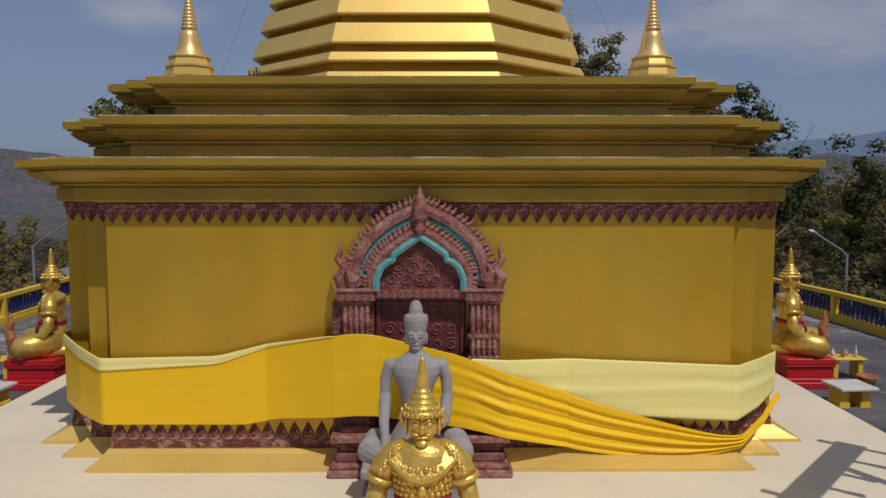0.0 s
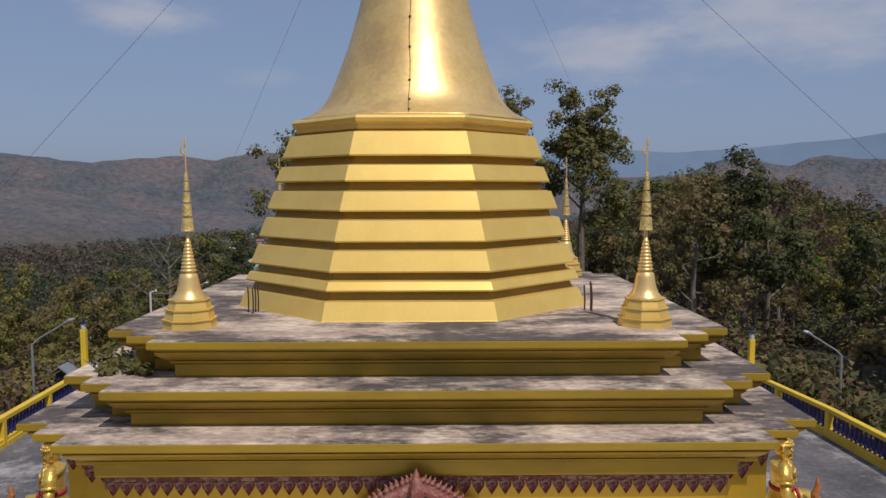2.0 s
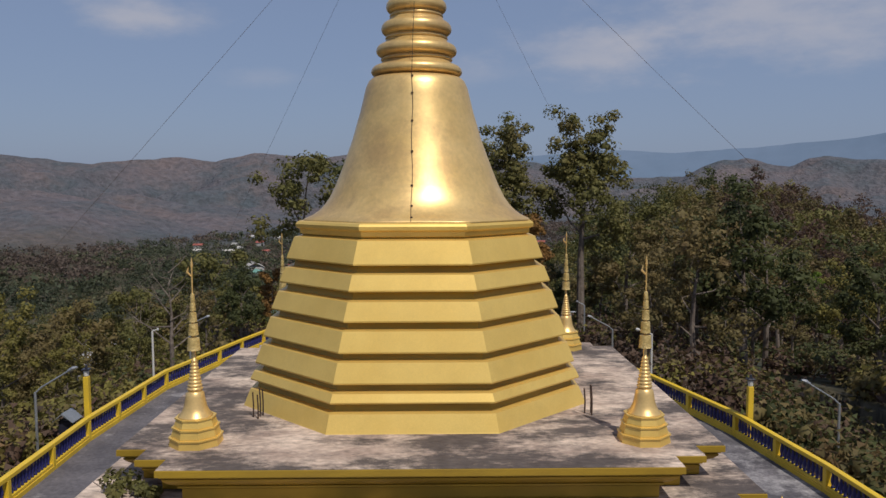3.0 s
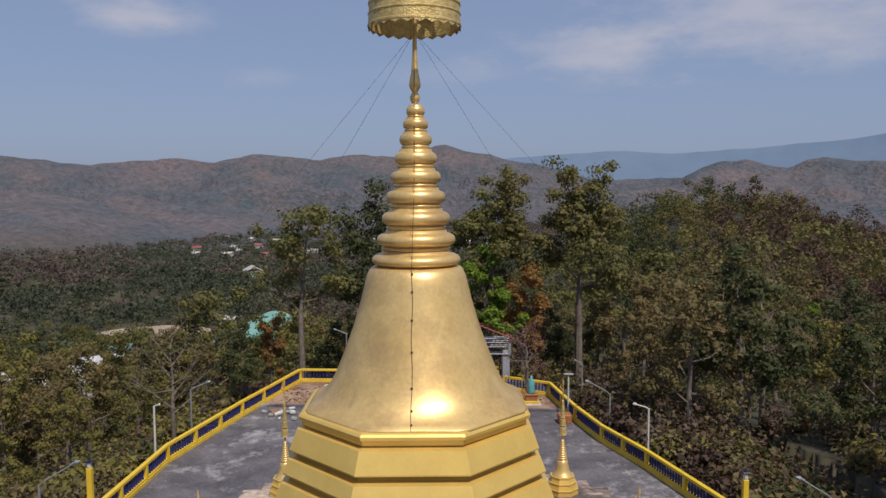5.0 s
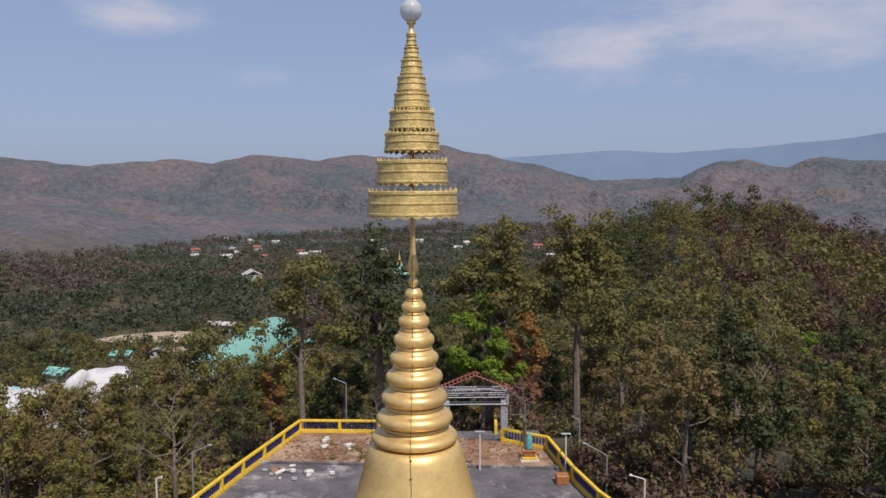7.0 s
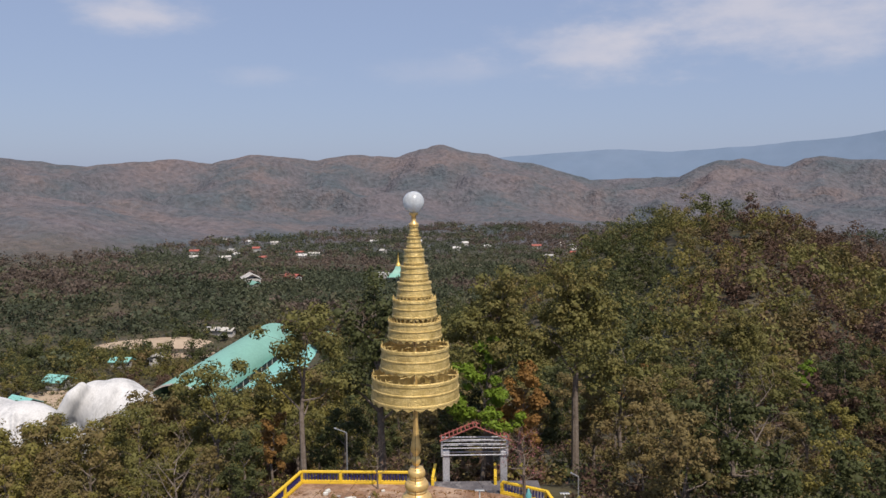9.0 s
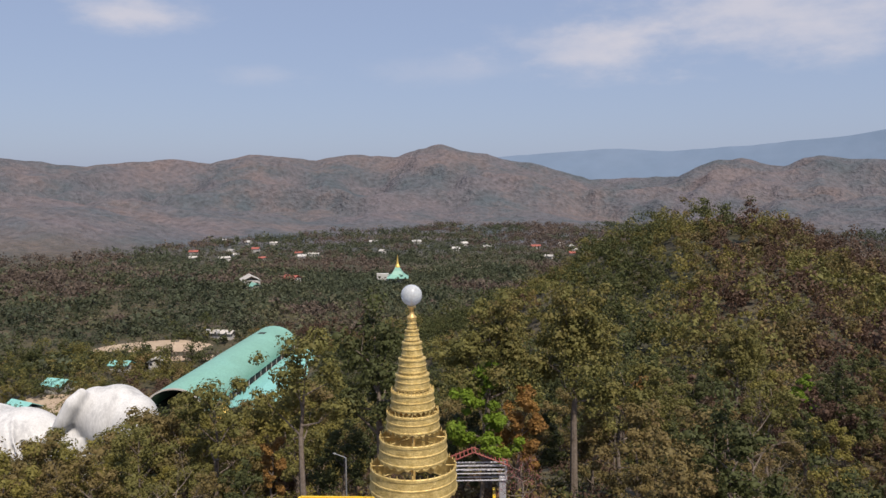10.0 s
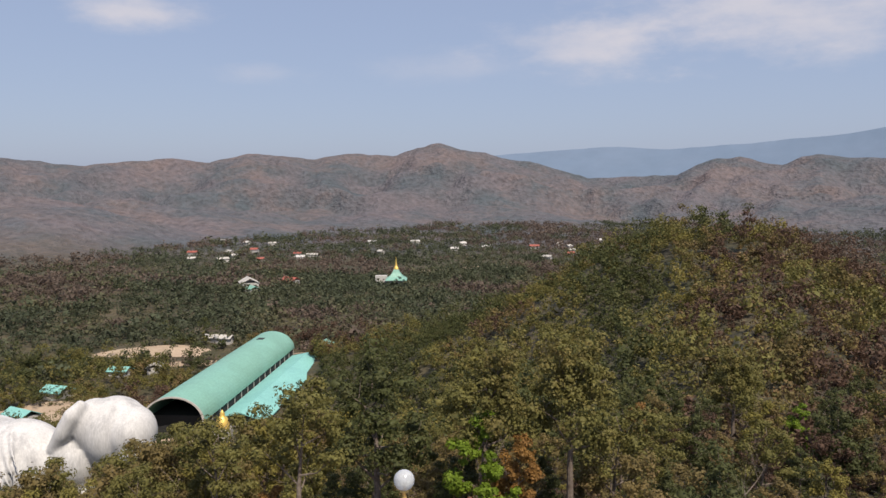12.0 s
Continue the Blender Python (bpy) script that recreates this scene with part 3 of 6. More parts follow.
lathe(bm, [(0.012, 2.28), (0.01, 2.68), (0.02, 2.72), (0.016, 2.76), (0.003, 2.84)], 8)
tube(bm, [(-0.01, 0, 2.56), (-0.07, 0, 2.62), (-0.05, 0, 2.7)], [0.012, 0.02, 0.004], 5)
part("vane", bm, M_BELL, sp)
for x, y in ((3.49, -3.4), (3.46, 3.4), (-3.34, 3.4)):
    copy_thing(sp, pose(x, y, 4.98, 0, 0, 0))
sp.matrix_basis = pose(-3.34, -3.4, 4.98)

# starter bars left standing on the top tier
for x, y in ((-2.78, -2.1), (2.86, -2.0), (2.86, 2.1), (-2.78, 2.1)):
    bars = empty("starter_bars", "cluster of rusty reinforcing bars in the roof slab", "steel bars", "starter bars", (x, y, 4.98))
    for dx, dy, h in ((0, 0, 0.44), (0.11, 0.03, 0.5), (0.1, -0.1, 0.42), (0.14, 0.1, 0.46)):
        bm = bmesh.new()
        tube(bm, [(dx, dy, -0.02), (dx + 0.005, dy, h * 0.5), (dx - 0.008, dy + 0.01, h)], [0.014] * 3, 6)
        part("bar", bm, M_IRON, bars)

# ---- woods ----
rng = np.random.RandomState(7)


def leaf_cloud(centres, sizes, count, leaf, flat=0.75, seed=1, rng_=None, loose=0.6, fuzzy=False):
    """Small tilted quads scattered in lumps round the given centres."""
    r = rng_ or np.random.RandomState(seed)
    c = np.repeat(np.asarray(centres, float), count, 0)
    s = np.repeat(np.asarray(sizes, float), count)
    n = len(c)
    d = r.normal(size=(n, 3))
    d /= np.linalg.norm(d, axis=1)[:, None]
    rr = s * (np.abs(r.normal(size=n)) * 0.35 + 0.45 if fuzzy else r.uniform(0.25, 1.0, n) ** 0.45)
    p = c + d * rr[:, None] * np.array([1, 1, flat])
    nrm = d * 1.5 + r.normal(size=(n, 3)) * loose + np.array([0, 0, 0.55])
    u = np.cross(nrm, r.normal(size=(n, 3)))
    u /= np.linalg.norm(u, axis=1)[:, None] + 1e-9
    v = np.cross(nrm, u)
    v /= np.linalg.norm(v, axis=1)[:, None] + 1e-9
    ls = (np.repeat(np.broadcast_to(np.asarray(leaf, float), (len(centres),)), count) * r.uniform(0.6, 1.3, n))[:, None]
    a, b = u * ls, v * ls * 0.75
    verts = np.stack([p - a, p + 0.6 * a + b, p + 0.6 * a - b], 1).reshape(-1, 3)
    faces = np.arange(3 * n).reshape(-1, 3)
    return verts, faces


CORE_V = np.array([(0, 0, 1)] + [(0.894 * math.cos(k * 1.2566), 0.894 * math.sin(k * 1.2566), 0.447) for k in range(5)] + [(0.894 * math.cos(k * 1.2566 + 0.628), 0.894 * math.sin(k * 1.2566 + 0.628), -0.447) for k in range(5)], float)
CORE_F = np.array([(0, 1 + k, 1 + (k + 1) % 5) for k in range(5)] + [(1 + k, 6 + k, 1 + (k + 1) % 5) for k in range(5)] + [(1 + (k + 1) % 5, 6 + k, 6 + (k + 1) % 5) for k in range(5)])


def with_hulls(v, f, centres, sizes, flat, r, fill=0.75):
    """Adds an uneven solid core of shaded foliage inside each lump."""
    centres, sizes = np.asarray(centres, float), np.asarray(sizes, float)
    n = len(centres)
    a = r.uniform(0, 6.283, n)
    base = np.broadcast_to(CORE_V, (n, 11, 3)) * r.uniform(0.68, 1.3, (n, 11, 1))
    x = base[..., 0] * np.cos(a)[:, None] - base[..., 1] * np.sin(a)[:, None]
    y = base[..., 0] * np.sin(a)[:, None] + base[..., 1] * np.cos(a)[:, None]
    hv = np.stack([x, y, base[..., 2] * flat], -1) * (sizes * fill)[:, None, None] + centres[:, None, :]
    hf = (CORE_F[None] + (np.arange(n) * 11)[:, None, None] + len(v)).reshape(-1, 3)
    return np.concatenate([v, hv.reshape(-1, 3)]), (f, hf)


def tree(height, spread, trunk_r, leaves, seed, clumps=26, count=60, leaf=0.2, low=0.35, bare=False, lean=0.0, label="", limbs=9, tall=1.0):
    r = np.random.RandomState(seed)
    t = empty("tree", label, "tree")
    bm = bmesh.new()
    top = Vector((lean * height + r.uniform(-0.3, 0.3), r.uniform(-0.4, 0.4), height * 0.8))
    mid = Vector((lean * height * 0.4 + r.uniform(-0.25, 0.25), r.uniform(-0.25, 0.25), height * 0.4))
    tube(bm, [(0, 0, -0.6), (0, 0, 0.1), mid, (mid + top) / 2 + Vector((0.15, 0.1, 0)), top], [trunk_r * 1.3, trunk_r, trunk_r * 0.75, trunk_r * 0.5, trunk_r * 0.15], 8)
    tips = []
    for k in range(limbs):
        f = low + (0.95 - low) * k / limbs
        base = mid.lerp(top, max(0, (f * height - mid.z) / (top.z - mid.z))) if f * height > mid.z else Vector((0, 0, 0)).lerp(mid, f * height / mid.z)
        a = k * 2.4 + r.uniform(-0.4, 0.4)
        reach = spread * (1.05 - 0.6 * max(0, f - 0.5) / 0.5) * r.uniform(0.6, 1.0)
        tip = base + Vector((math.cos(a) * reach, math.sin(a) * reach, height * r.uniform(0.08, 0.24)))
        bend = base.lerp(tip, 0.5) + Vector((0, 0, -0.05 * height * r.uniform(-0.4, 1)))
        w = trunk_r * 0.42 * (1.1 - f * 0.6)
        tube(bm, [base, bend, tip], [w, w * 0.6, w * 0.15], 5)
        tips += [tip, bend.lerp(tip, 0.5)]
        for q in range(3 if bare else 2):
            e = tip.lerp(bend, r.uniform(0, 0.7)) + Vector(r.uniform(-1, 1, 3)) * spread * 0.35 + Vector((0, 0, spread * 0.15))
            tube(bm, [bend.lerp(tip, r.uniform(0.2, 0.8)), e], [w * 0.35, w * 0.06], 4)
            tips.append(e)
            if bare:
                for _ in range(3):
                    g = e + Vector(r.uniform(-1, 1, 3)) * spread * 0.22 + Vector((0, 0, 0.2))
                    tube(bm, [bend.lerp(e, r.uniform(0.5, 0.95)), g], [w * 0.14, w * 0.05], 3)
    part("trunk", bm, M_BARK, t, "pale bare branches" if bare else "")
    if leaves:
        cs, ss = [], []
        pick = r.permutation(len(tips))
        for k in range(clumps):
            p = tips[pick[k % len(tips)]]
            cs.append((p.x + r.normal() * spread * 0.13, p.y + r.normal() * spread * 0.13, p.z + r.normal() * height * 0.035))
            ss.append(spread * r.uniform(0.16, 0.36))
        v, f = leaf_cloud(cs, ss, int(count * 1.75), leaf * 0.8, 0.7 * tall, rng_=r)
        if not bare:
            v, f = with_hulls(v, f, cs, ss, 0.7 * tall, r, 0.36)
        part_np("crown", v, f, leaves, t)
    return t


def put(t, x, y, sc=1.0, rz=0.0, z=None, first=[]):
    """A copy of a tree on the ground."""
    zz = float(ground_height(x, y)) if z is None else z
    c = copy_thing(t, pose(x, y, zz - 0.1, 0, 0, rz))
    c.scale = (sc, sc, sc)
    return c


TALL = tree(13.5, 3.3, 0.32, L_OLIVE, 11, 120, 50, 0.17, 0.5, label="tall leafy tree with a pale trunk beyond the terrace", limbs=13)
DARK = tree(10, 3.2, 0.26, L_DARK, 12, 54, 56, 0.18, 0.3, label="dense dark green tree on the slope", limbs=12)
OLIV = tree(10, 3.0, 0.2, L_OLIVE, 13, 42, 47, 0.17, 0.35, label="thin olive-leaved tree on the slope")
LIME = tree(8, 1.9, 0.16, L_LIME, 14, 64, 62, 0.17, 0.3, label="bright fresh green tree on the slope", limbs=9)
RUST = tree(8.5, 1.6, 0.17, L_RUST, 15, 64, 52, 0.16, 0.25, label="tree with dry rust-brown leaves", limbs=9, tall=1.2)
MIXT = tree(9, 3.0, 0.2, L_MIX, 16, 42, 47, 0.17, 0.3, label="half-dry tree with olive and brown leaves")
BARE = tree(9, 3.0, 0.17, None, 17, bare=True, label="leafless dry-season tree with pale branches", limbs=14)
PINK = tree(6, 2.3, 0.17, leafmat("pink_blossom", (0.34, 0.13, 0.14), (0.26, 0.10, 0.10), (0.26, 0.17, 0.13)), 19, 40, 10, 0.08, 0.3, bare=True, label="bare flowering tree with sparse pink blossom", limbs=14)
PINK.matrix_basis = pose(6.3, 33.0, TERR, 0, 0, 0)
PINK.scale = (0.72, 0.72, 0.72)
# singled-out trees: model, x, y, size, turn, ground
for model, x, y, sc, rz, z in (
        (TALL, 11.2, 41.5, 1.0, 0, -1.5), (TALL, 4.6, 41, 0.96, 80, -1.5), (DARK, -3.6, 43, 1.25, 30, -2), (OLIV, -9.0, 38.6, 1.12, 60, -0.8), (LIME, 3.9, 38.4, 1.05, 0, -1.2),
        (RUST, 6.7, 38.9, 0.98, 40, -1.6), (DARK, 17.8, 27.5, 0.98, 10, -2.5), (DARK, 24, 25, 0.8, 70, -3.5), (BARE, 20.5, 31, 1.1, 20, -3), (DARK, -11.6, 32, 0.5, 0, -1.4),
        (BARE, -14.2, 27, 0.85, 45, -2.5), (OLIV, -21, 58, 1.3, 15, -11), (RUST, -11.5, 40, 0.65, 0, -2.5), (MIXT, 14.5, 36, 0.9, 0, -2.5), (OLIV, 15.5, 44, 1.1, 100, -4), (BARE, -3.4, 35.0, 0.36, 0, TERR)):
    put(model, x, y, sc, radians(rz) * 57.3, z)
DRYT = tree(7.5, 2.6, 0.16, L_DRY, 20, 46, 44, 0.15, 0.25, label="dry-season tree with withered brown leaves on the slope")
YELL = tree(9, 2.8, 0.18, L_YELL, 18, 40, 44, 0.17, 0.3, label="yellowing thin-crowned tree on the slope")
models = [OLIV, MIXT, DARK, YELL, MIXT, RUST, BARE, MIXT, LIME]
weights = [0.2, 0.16, 0.15, 0.14, 0.1, 0.1, 0.08, 0.06, 0.01]
placed = 0
tries = 0
spots = []
while placed < 175 and tries < 9000:
    tries += 1
    x, y = rng.uniform(-62, 70), rng.uniform(8, 105)
    inside = np.interp(y, [p[1] for p in RAIL_L], [p[0] for p in RAIL_L]) - 3.5 < x < np.interp(y, [p[1] for p in RAIL_R], [p[0] for p in RAIL_R]) + 4 and y < 42
    if inside or abs(math.degrees(math.atan2(x, y + 15))) > 37 or any((x - a) ** 2 + (y - b) ** 2 < 11 for a, b in spots):
        continue
    size = rng.uniform(0.6, 0.95)
    kind = models[rng.choice(9, p=weights)]
    if y < 45 and kind in (RUST, LIME, BARE) and rng.uniform() < 0.75:
        kind = (OLIV, DARK, MIXT)[rng.randint(3)]
    if x > 16 and placed % 3 == 0:
        kind = BARE if placed % 9 == 0 else DARK
    if x > 30 and placed % 3 == 1:
        kind = DRYT
    if x < -13 and kind in (RUST, DARK) and placed % 4:
        kind = YELL if placed % 2 else OLIV
    if x < -13 and y > 24:
        size = min(1.5, max(0.5, (rng.uniform(-5.0, -0.5) - (3.0 if -45 < x and y > 52 else 0) - float(ground_height(x, y))) / 8.6))
    elif x < -13:
        size = rng.uniform(0.28, 0.42)
    put(kind, x, y, size, rng.uniform(0, 360))
    spots.append((x, y))
    placed += 1
for t in (TALL, DARK, OLIV, LIME, RUST, MIXT, BARE, YELL, DRYT):
    x, y = rng.uniform(26, 60), rng.uniform(60, 90)
    t.matrix_basis = pose(x, y, float(ground_height(x, y)) - 0.1)


# taller trees on the lower slope before the white statue and the hall
for k in range(32):
    x, y = rng.uniform(-128, -42), rng.uniform(128, 178)
    put(models[rng.choice(9, p=weights)], x, y, rng.uniform(0.9, 1.35), rng.uniform(0, 360))


def scatter(n, r0, r1, spread_deg, seed):
    r = np.random.RandomState(seed)
    b = np.radians(r.uniform(-spread_deg, spread_deg, n))
    d = np.sqrt(r.uniform(r0 ** 2, r1 ** 2, n))
    x, y = d * np.sin(b), d * np.cos(b) - 15
    return x, y, r


def outside(x, y):
    l = np.interp(y, [p[1] for p in RAIL_L], [p[0] for p in RAIL_L])
    r = np.interp(y, [p[1] for p in RAIL_R], [p[0] for p in RAIL_R])
    return (y > 38.5) | (x < l - 1.6) | (x > r + 1.6)


CLEAR = [(-112, 206, 46, 22), (-82, 318, 30, 85), (-166, 296, 22, 14), (-140, 386, 52, 12), (-90, 246, 22, 9)]


def open_ground(x, y):
    keep = np.ones(len(x), bool)
    for cx, cy, sx, sy in CLEAR:
        keep &= ((x - cx) / sx) ** 2 + ((y - cy) / sy) ** 2 > 1
    return keep


# undergrowth close round the terrace
def stuff_woods(name, label, species, pick, cs, ss, per, count, leaf, flat, r, fill=0.8):
    """One joined mesh for each kind of foliage; pick gives each tree's kind, per its lumps."""
    for k, m in enumerate(species):
        sel = np.repeat(pick == k, per)
        if sel.any():
            v, f = leaf_cloud(cs[sel], ss[sel], count, leaf[sel], flat, rng_=r, loose=1.0, fuzzy=True)
            if fill:
                v, f = with_hulls(v, f, cs[sel], ss[sel], flat, r, fill)
            tagged(part_np(name, v, f, m), label[k], "woods", kind="stuff")


def kinds(x, y, r, cuts, s=60):
    n = grain(x, y, s, 12, 3) * 0.9 + r.normal(size=len(x)) * 0.17
    return np.digitize(n, cuts)


x, y, r = scatter(1900, 25, 115, 42, 21)
for line, sx in ((RAIL_L[1:], -1), (RAIL_R[1:], 1)):
    f = r.uniform(0, len(line) - 1.001, 330)
    i = f.astype(int)
    line = np.array(line)
    p = line[i] + (line[i + 1] - line[i]) * (f - i)[:, None]
    x, y = np.append(x, p[:, 0] + sx * r.uniform(1.7, 9, 330)), np.append(y, p[:, 1])
f = r.uniform(-9, 8, 120)
x, y = np.append(x, f), np.append(y, r.uniform(38.6, 46, 120))
k = outside(x, y)
x, y = x[k], y[k]
s = r.uniform(0.5, 1.6, len(x))
cs = np.stack([x, y, ground_height(x, y) + s * 0.6], 1)
stuff_woods("undergrowth", ["dark green undergrowth on the slope", "olive green undergrowth on the slope", "brown dry undergrowth on the slope", "yellow green undergrowth on the slope", "grey dry scrub on the slope"],
            [L_DARK, L_MIX, L_DRY, L_YELL, L_GREY], np.where((x < -12) & (r.uniform(size=len(x)) < 0.5), 3, kinds(x, y, r, [-0.28, -0.06, 0.2, 0.3], 22)), cs, s, 1, 84, np.full(len(s), 0.16), 0.85, r, 0.28)
# woods in the middle distance
x, y, r = scatter(5400, 92, 440, 38, 22)
k = open_ground(x, y)
x, y = x[k], y[k]
s = np.clip(2.5 * np.exp(r.normal(size=len(x)) * 0.42), 1.0, 6.0)
h = s * r.uniform(0.5, 2.0, len(x))
LUMPS = 6
off = r.normal(size=(len(x), LUMPS, 3)) * (s * 0.55)[:, None, None] * np.array([1, 1, 0.85])
cs = (np.stack([x, y, ground_height(x, y) + h], 1)[:, None, :] + off).reshape(-1, 3)
turn = np.degrees(np.arctan2(x, y + 15))
dry = 0.5 * np.clip((turn - 15) / 5, 0, 1) - 0.5 * bump2(x, y, 72, 235, 12, 20) - 0.6 * bump2(x, y, 112, 285, 10, 14)
pick = np.digitize(grain(x, y, 48, 12, 2) * 0.75 + r.normal(size=len(x)) * 0.07 + dry, [-0.06, 0.13, 0.15, 0.25, 0.66])
stuff_woods("woods", ["dark green woodland on the hillsides", "olive green woodland on the hillsides", "yellow green woodland on the hillsides", "half-dry olive and brown woodland on the hillsides", "dry brown woodland on the hillsides", "grey leafless woodland on the hillsides"],
            [L_DARK, L_OLIVE, L_YELL, L_MIX, L_DRY, L_GREY], pick, cs, np.clip(np.repeat(s, LUMPS) * 0.5 * np.exp(r.normal(size=len(cs)) * 0.35), 0.5, 2.4), LUMPS, 42, np.repeat(0.17 + s * 0.06, LUMPS), 0.9, r, 0)
# far woods
x, y, r = scatter(30000, 420, 1950, 36, 23)
nx, ny, _ = scatter(13000, 400, 900, 36, 24)
x, y = np.append(x, nx), np.append(y, ny)
k = open_ground(x, y) & (grain(x, y, 160, 21, 4) + r.normal(size=len(x)) * 0.15 > -0.75) & ((np.hypot(x, y) < 1150) | (ground_height(x, y) < -70))
x, y = x[k], y[k]
d = np.hypot(x, y + 15)
s = np.clip(3.0 * np.exp(r.normal(size=len(x)) * 0.4), 1.2, 8.0) * np.interp(d, [420, 1950], [1.0, 1.45])
cs = np.stack([x, y, ground_height(x, y) + s * r.uniform(0.3, 0.9, len(x))], 1)
dry = 0.3 * bump2(x, y, -290, 520, 140, 110) + 0.12 * np.clip((-x - 200) / 300, 0, 1)
stuff_woods("far_woods", ["distant dark green woods in the valley", "distant olive woods in the valley", "distant dry brown woods in the valley"],
            [F_DARK, F_OLIVE, F_BROWN], np.digitize(grain(x, y, 110, 12, 4) * 1.1 + r.normal(size=len(x)) * 0.1 + dry, [-0.04, 0.1]), cs, s, 1, 30, s * 0.22, 0.85, r, 0)

# ---- the stupa's carved borders ----
EDGES = []
loop = redent(4.06, 0.48, 0)
for k in range(len(loop)):
    EDGES.append((Vector(loop[k][:2]), Vector(loop[(k + 1) % len(loop)][:2])))


def pendant_mesh(name, w, h, material):
    """A pointed carved leaf hanging from a flat top, with raised rim and boss."""
    bm = bmesh.new()
    out = [(-w / 2, 0), (w / 2, 0), (w * 0.44, -h * 0.42), (w * 0.2, -h * 0.75), (0, -h), (-w * 0.2, -h * 0.75), (-w * 0.44, -h * 0.42)]
    rows = [[(x * s, -y, z * s - (1 - s) * h * 0.4) for x, z in out] for s, y in ((1, 0.0), (1, 0.02), (0.84, 0.03), (0.72, 0.016), (0.42, 0.018), (0.3, 0.034), (0.12, 0.036))]
    loft(bm, rows)
    bmesh.ops.recalc_face_normals(bm, faces=bm.faces)
    me = bpy.data.meshes.new(name)
    bm.to_mesh(me)
    bm.free()
    me.materials.append(material)
    return me


bm = bmesh.new()
loft(bm, [redent(4.068, 0.48, 3.235), redent(4.09, 0.48, 3.245), redent(4.09, 0.48, 3.295), redent(4.068, 0.48, 3.299)])
frieze = part("frieze", bm, M_RED, stupa, "maroon carved border under the cornice")
bm = bmesh.new()
loft(bm, [redent(4.066, 0.48, 0.085), redent(4.085, 0.48, 0.09), redent(4.085, 0.48, 0.19), redent(4.066, 0.48, 0.2)])
dado = part("dado", bm, M_RED, stupa, "maroon carved border along the foot")
PEND = pendant_mesh("pendant", 0.172, 0.2, M_RED)
LEAF = pendant_mesh("upright_leaf", 0.172, 0.24, M_RED)
for a, b in EDGES:
    n = max(2, round((b - a).length / 0.178))
    d = (b - a).normalized()
    turn = math.degrees(math.atan2(d.y, d.x))
    for i in range(n):
        p = a.lerp(b, (i + 0.5) / n)
        share("pendant", PEND, frieze, pose(p.x, p.y, 3.24, 0, 0, turn))
        share("upright_leaf", LEAF, dado, pose(p.x, p.y, 0.19, 0, 180, turn + 180) @ pose(0, 0, 0, 0, 0, 180))

# ---- portal ----
M_CARV = mat("deep_carved_maroon", (0.20, 0.04, 0.035), (0.12, 0.022, 0.022), 9, 0.5, 0, 1.0, 22, (0.36, 0.2, 0.15), 0.6, bump_dist=0.04)
# the pale third tone paints highlights onto the rose carving
M_PINK = mat("highlighted_rose_carving", (0.32, 0.10, 0.08), (0.19, 0.045, 0.04), 13, 0.55, 0, 1.0, 30, (0.52, 0.36, 0.28), 0.75, bump_dist=0.03)
M_TEAL = mat("turquoise_paint", (0.10, 0.36, 0.36), (0.07, 0.28, 0.30), 9, 0.6, 0, 0.7, 30, (0.30, 0.38, 0.36), 0.4)
M_DOOR = mat("dark_red_door_paint", (0.16, 0.03, 0.03), (0.10, 0.02, 0.022), 6, 0.5, 0, 0.4, 30)
PX = 0.09
portal = empty("portal", "ornate false doorway with carved maroon and turquoise pointed arches", "doorway")


def arch_band(pts, w, y0, y1):
    """A bar swept along a mirrored pointed path in the wall's plane."""
    pts = [Vector((x, z)) for x, z in pts]
    full = pts + [Vector((-p.x, p.y)) for p in pts[-2::-1]]
    rows = []
    for i, p in enumerate(full):
        d = (full[min(i + 1, len(full) - 1)] - full[max(i - 1, 0)]).normalized()
        n = Vector((-d.y, d.x))
        a, b = p - n * w / 2, p + n * w / 2
        m = p
        rows.append([(PX + a.x, y0, a.y), (PX + a.x, y1, a.y), (PX + m.x, y1 - 0.018, m.y), (PX + b.x, y1, b.y), (PX + b.x, y0, b.y)])
    bm = bmesh.new()
    return loft(bm, rows)


OUT = [(-0.80, 2.26), (-0.83, 2.42), (-0.79, 2.6), (-0.70, 2.78), (-0.56, 2.94), (-0.38, 3.08), (-0.18, 3.18), (0, 3.25)]
MID = [(-0.73, 2.3), (-0.74, 2.42), (-0.70, 2.57), (-0.62, 2.72), (-0.5, 2.86), (-0.34, 2.98), (-0.16, 3.06), (0, 3.1)]
INN = [(-0.60, 2.24), (-0.61, 2.4), (-0.55, 2.54), (-0.46, 2.66), (-0.34, 2.76), (-0.18, 2.88), (0, 2.98)]
TEA = [(-0.55, 2.2), (-0.545, 2.36), (-0.49, 2.5), (-0.41, 2.575), (-0.34, 2.6), (-0.32, 2.67), (-0.2, 2.76), (0, 2.89)]
bm = bmesh.new()
gold_fill = [(PX + x, z) for x, z in OUT] + [(PX - x, z) for x, z in OUT[-2::-1]]
loft(bm, [[(x, -5.03, z) for x, z in gold_fill], [(x, -5.2, z) for x, z in gold_fill]])
part("gable_back", bm, M_GOLD, portal, "gold panel between the arches")
part("outer_arch", arch_band(OUT, 0.13, -5.05, -5.34), M_PINK, portal)
part("middle_arch", arch_band(MID, 0.07, -5.05, -5.29), M_TEAL, portal, "turquoise scalloped moulding")
part("inner_arch", arch_band(INN, 0.11, -5.05, -5.36), M_PINK, portal)
part("turquoise_arch", arch_band(TEA, 0.085, -5.05, -5.40), M_TEAL, portal, "turquoise cusped arch")
bm = bmesh.new()
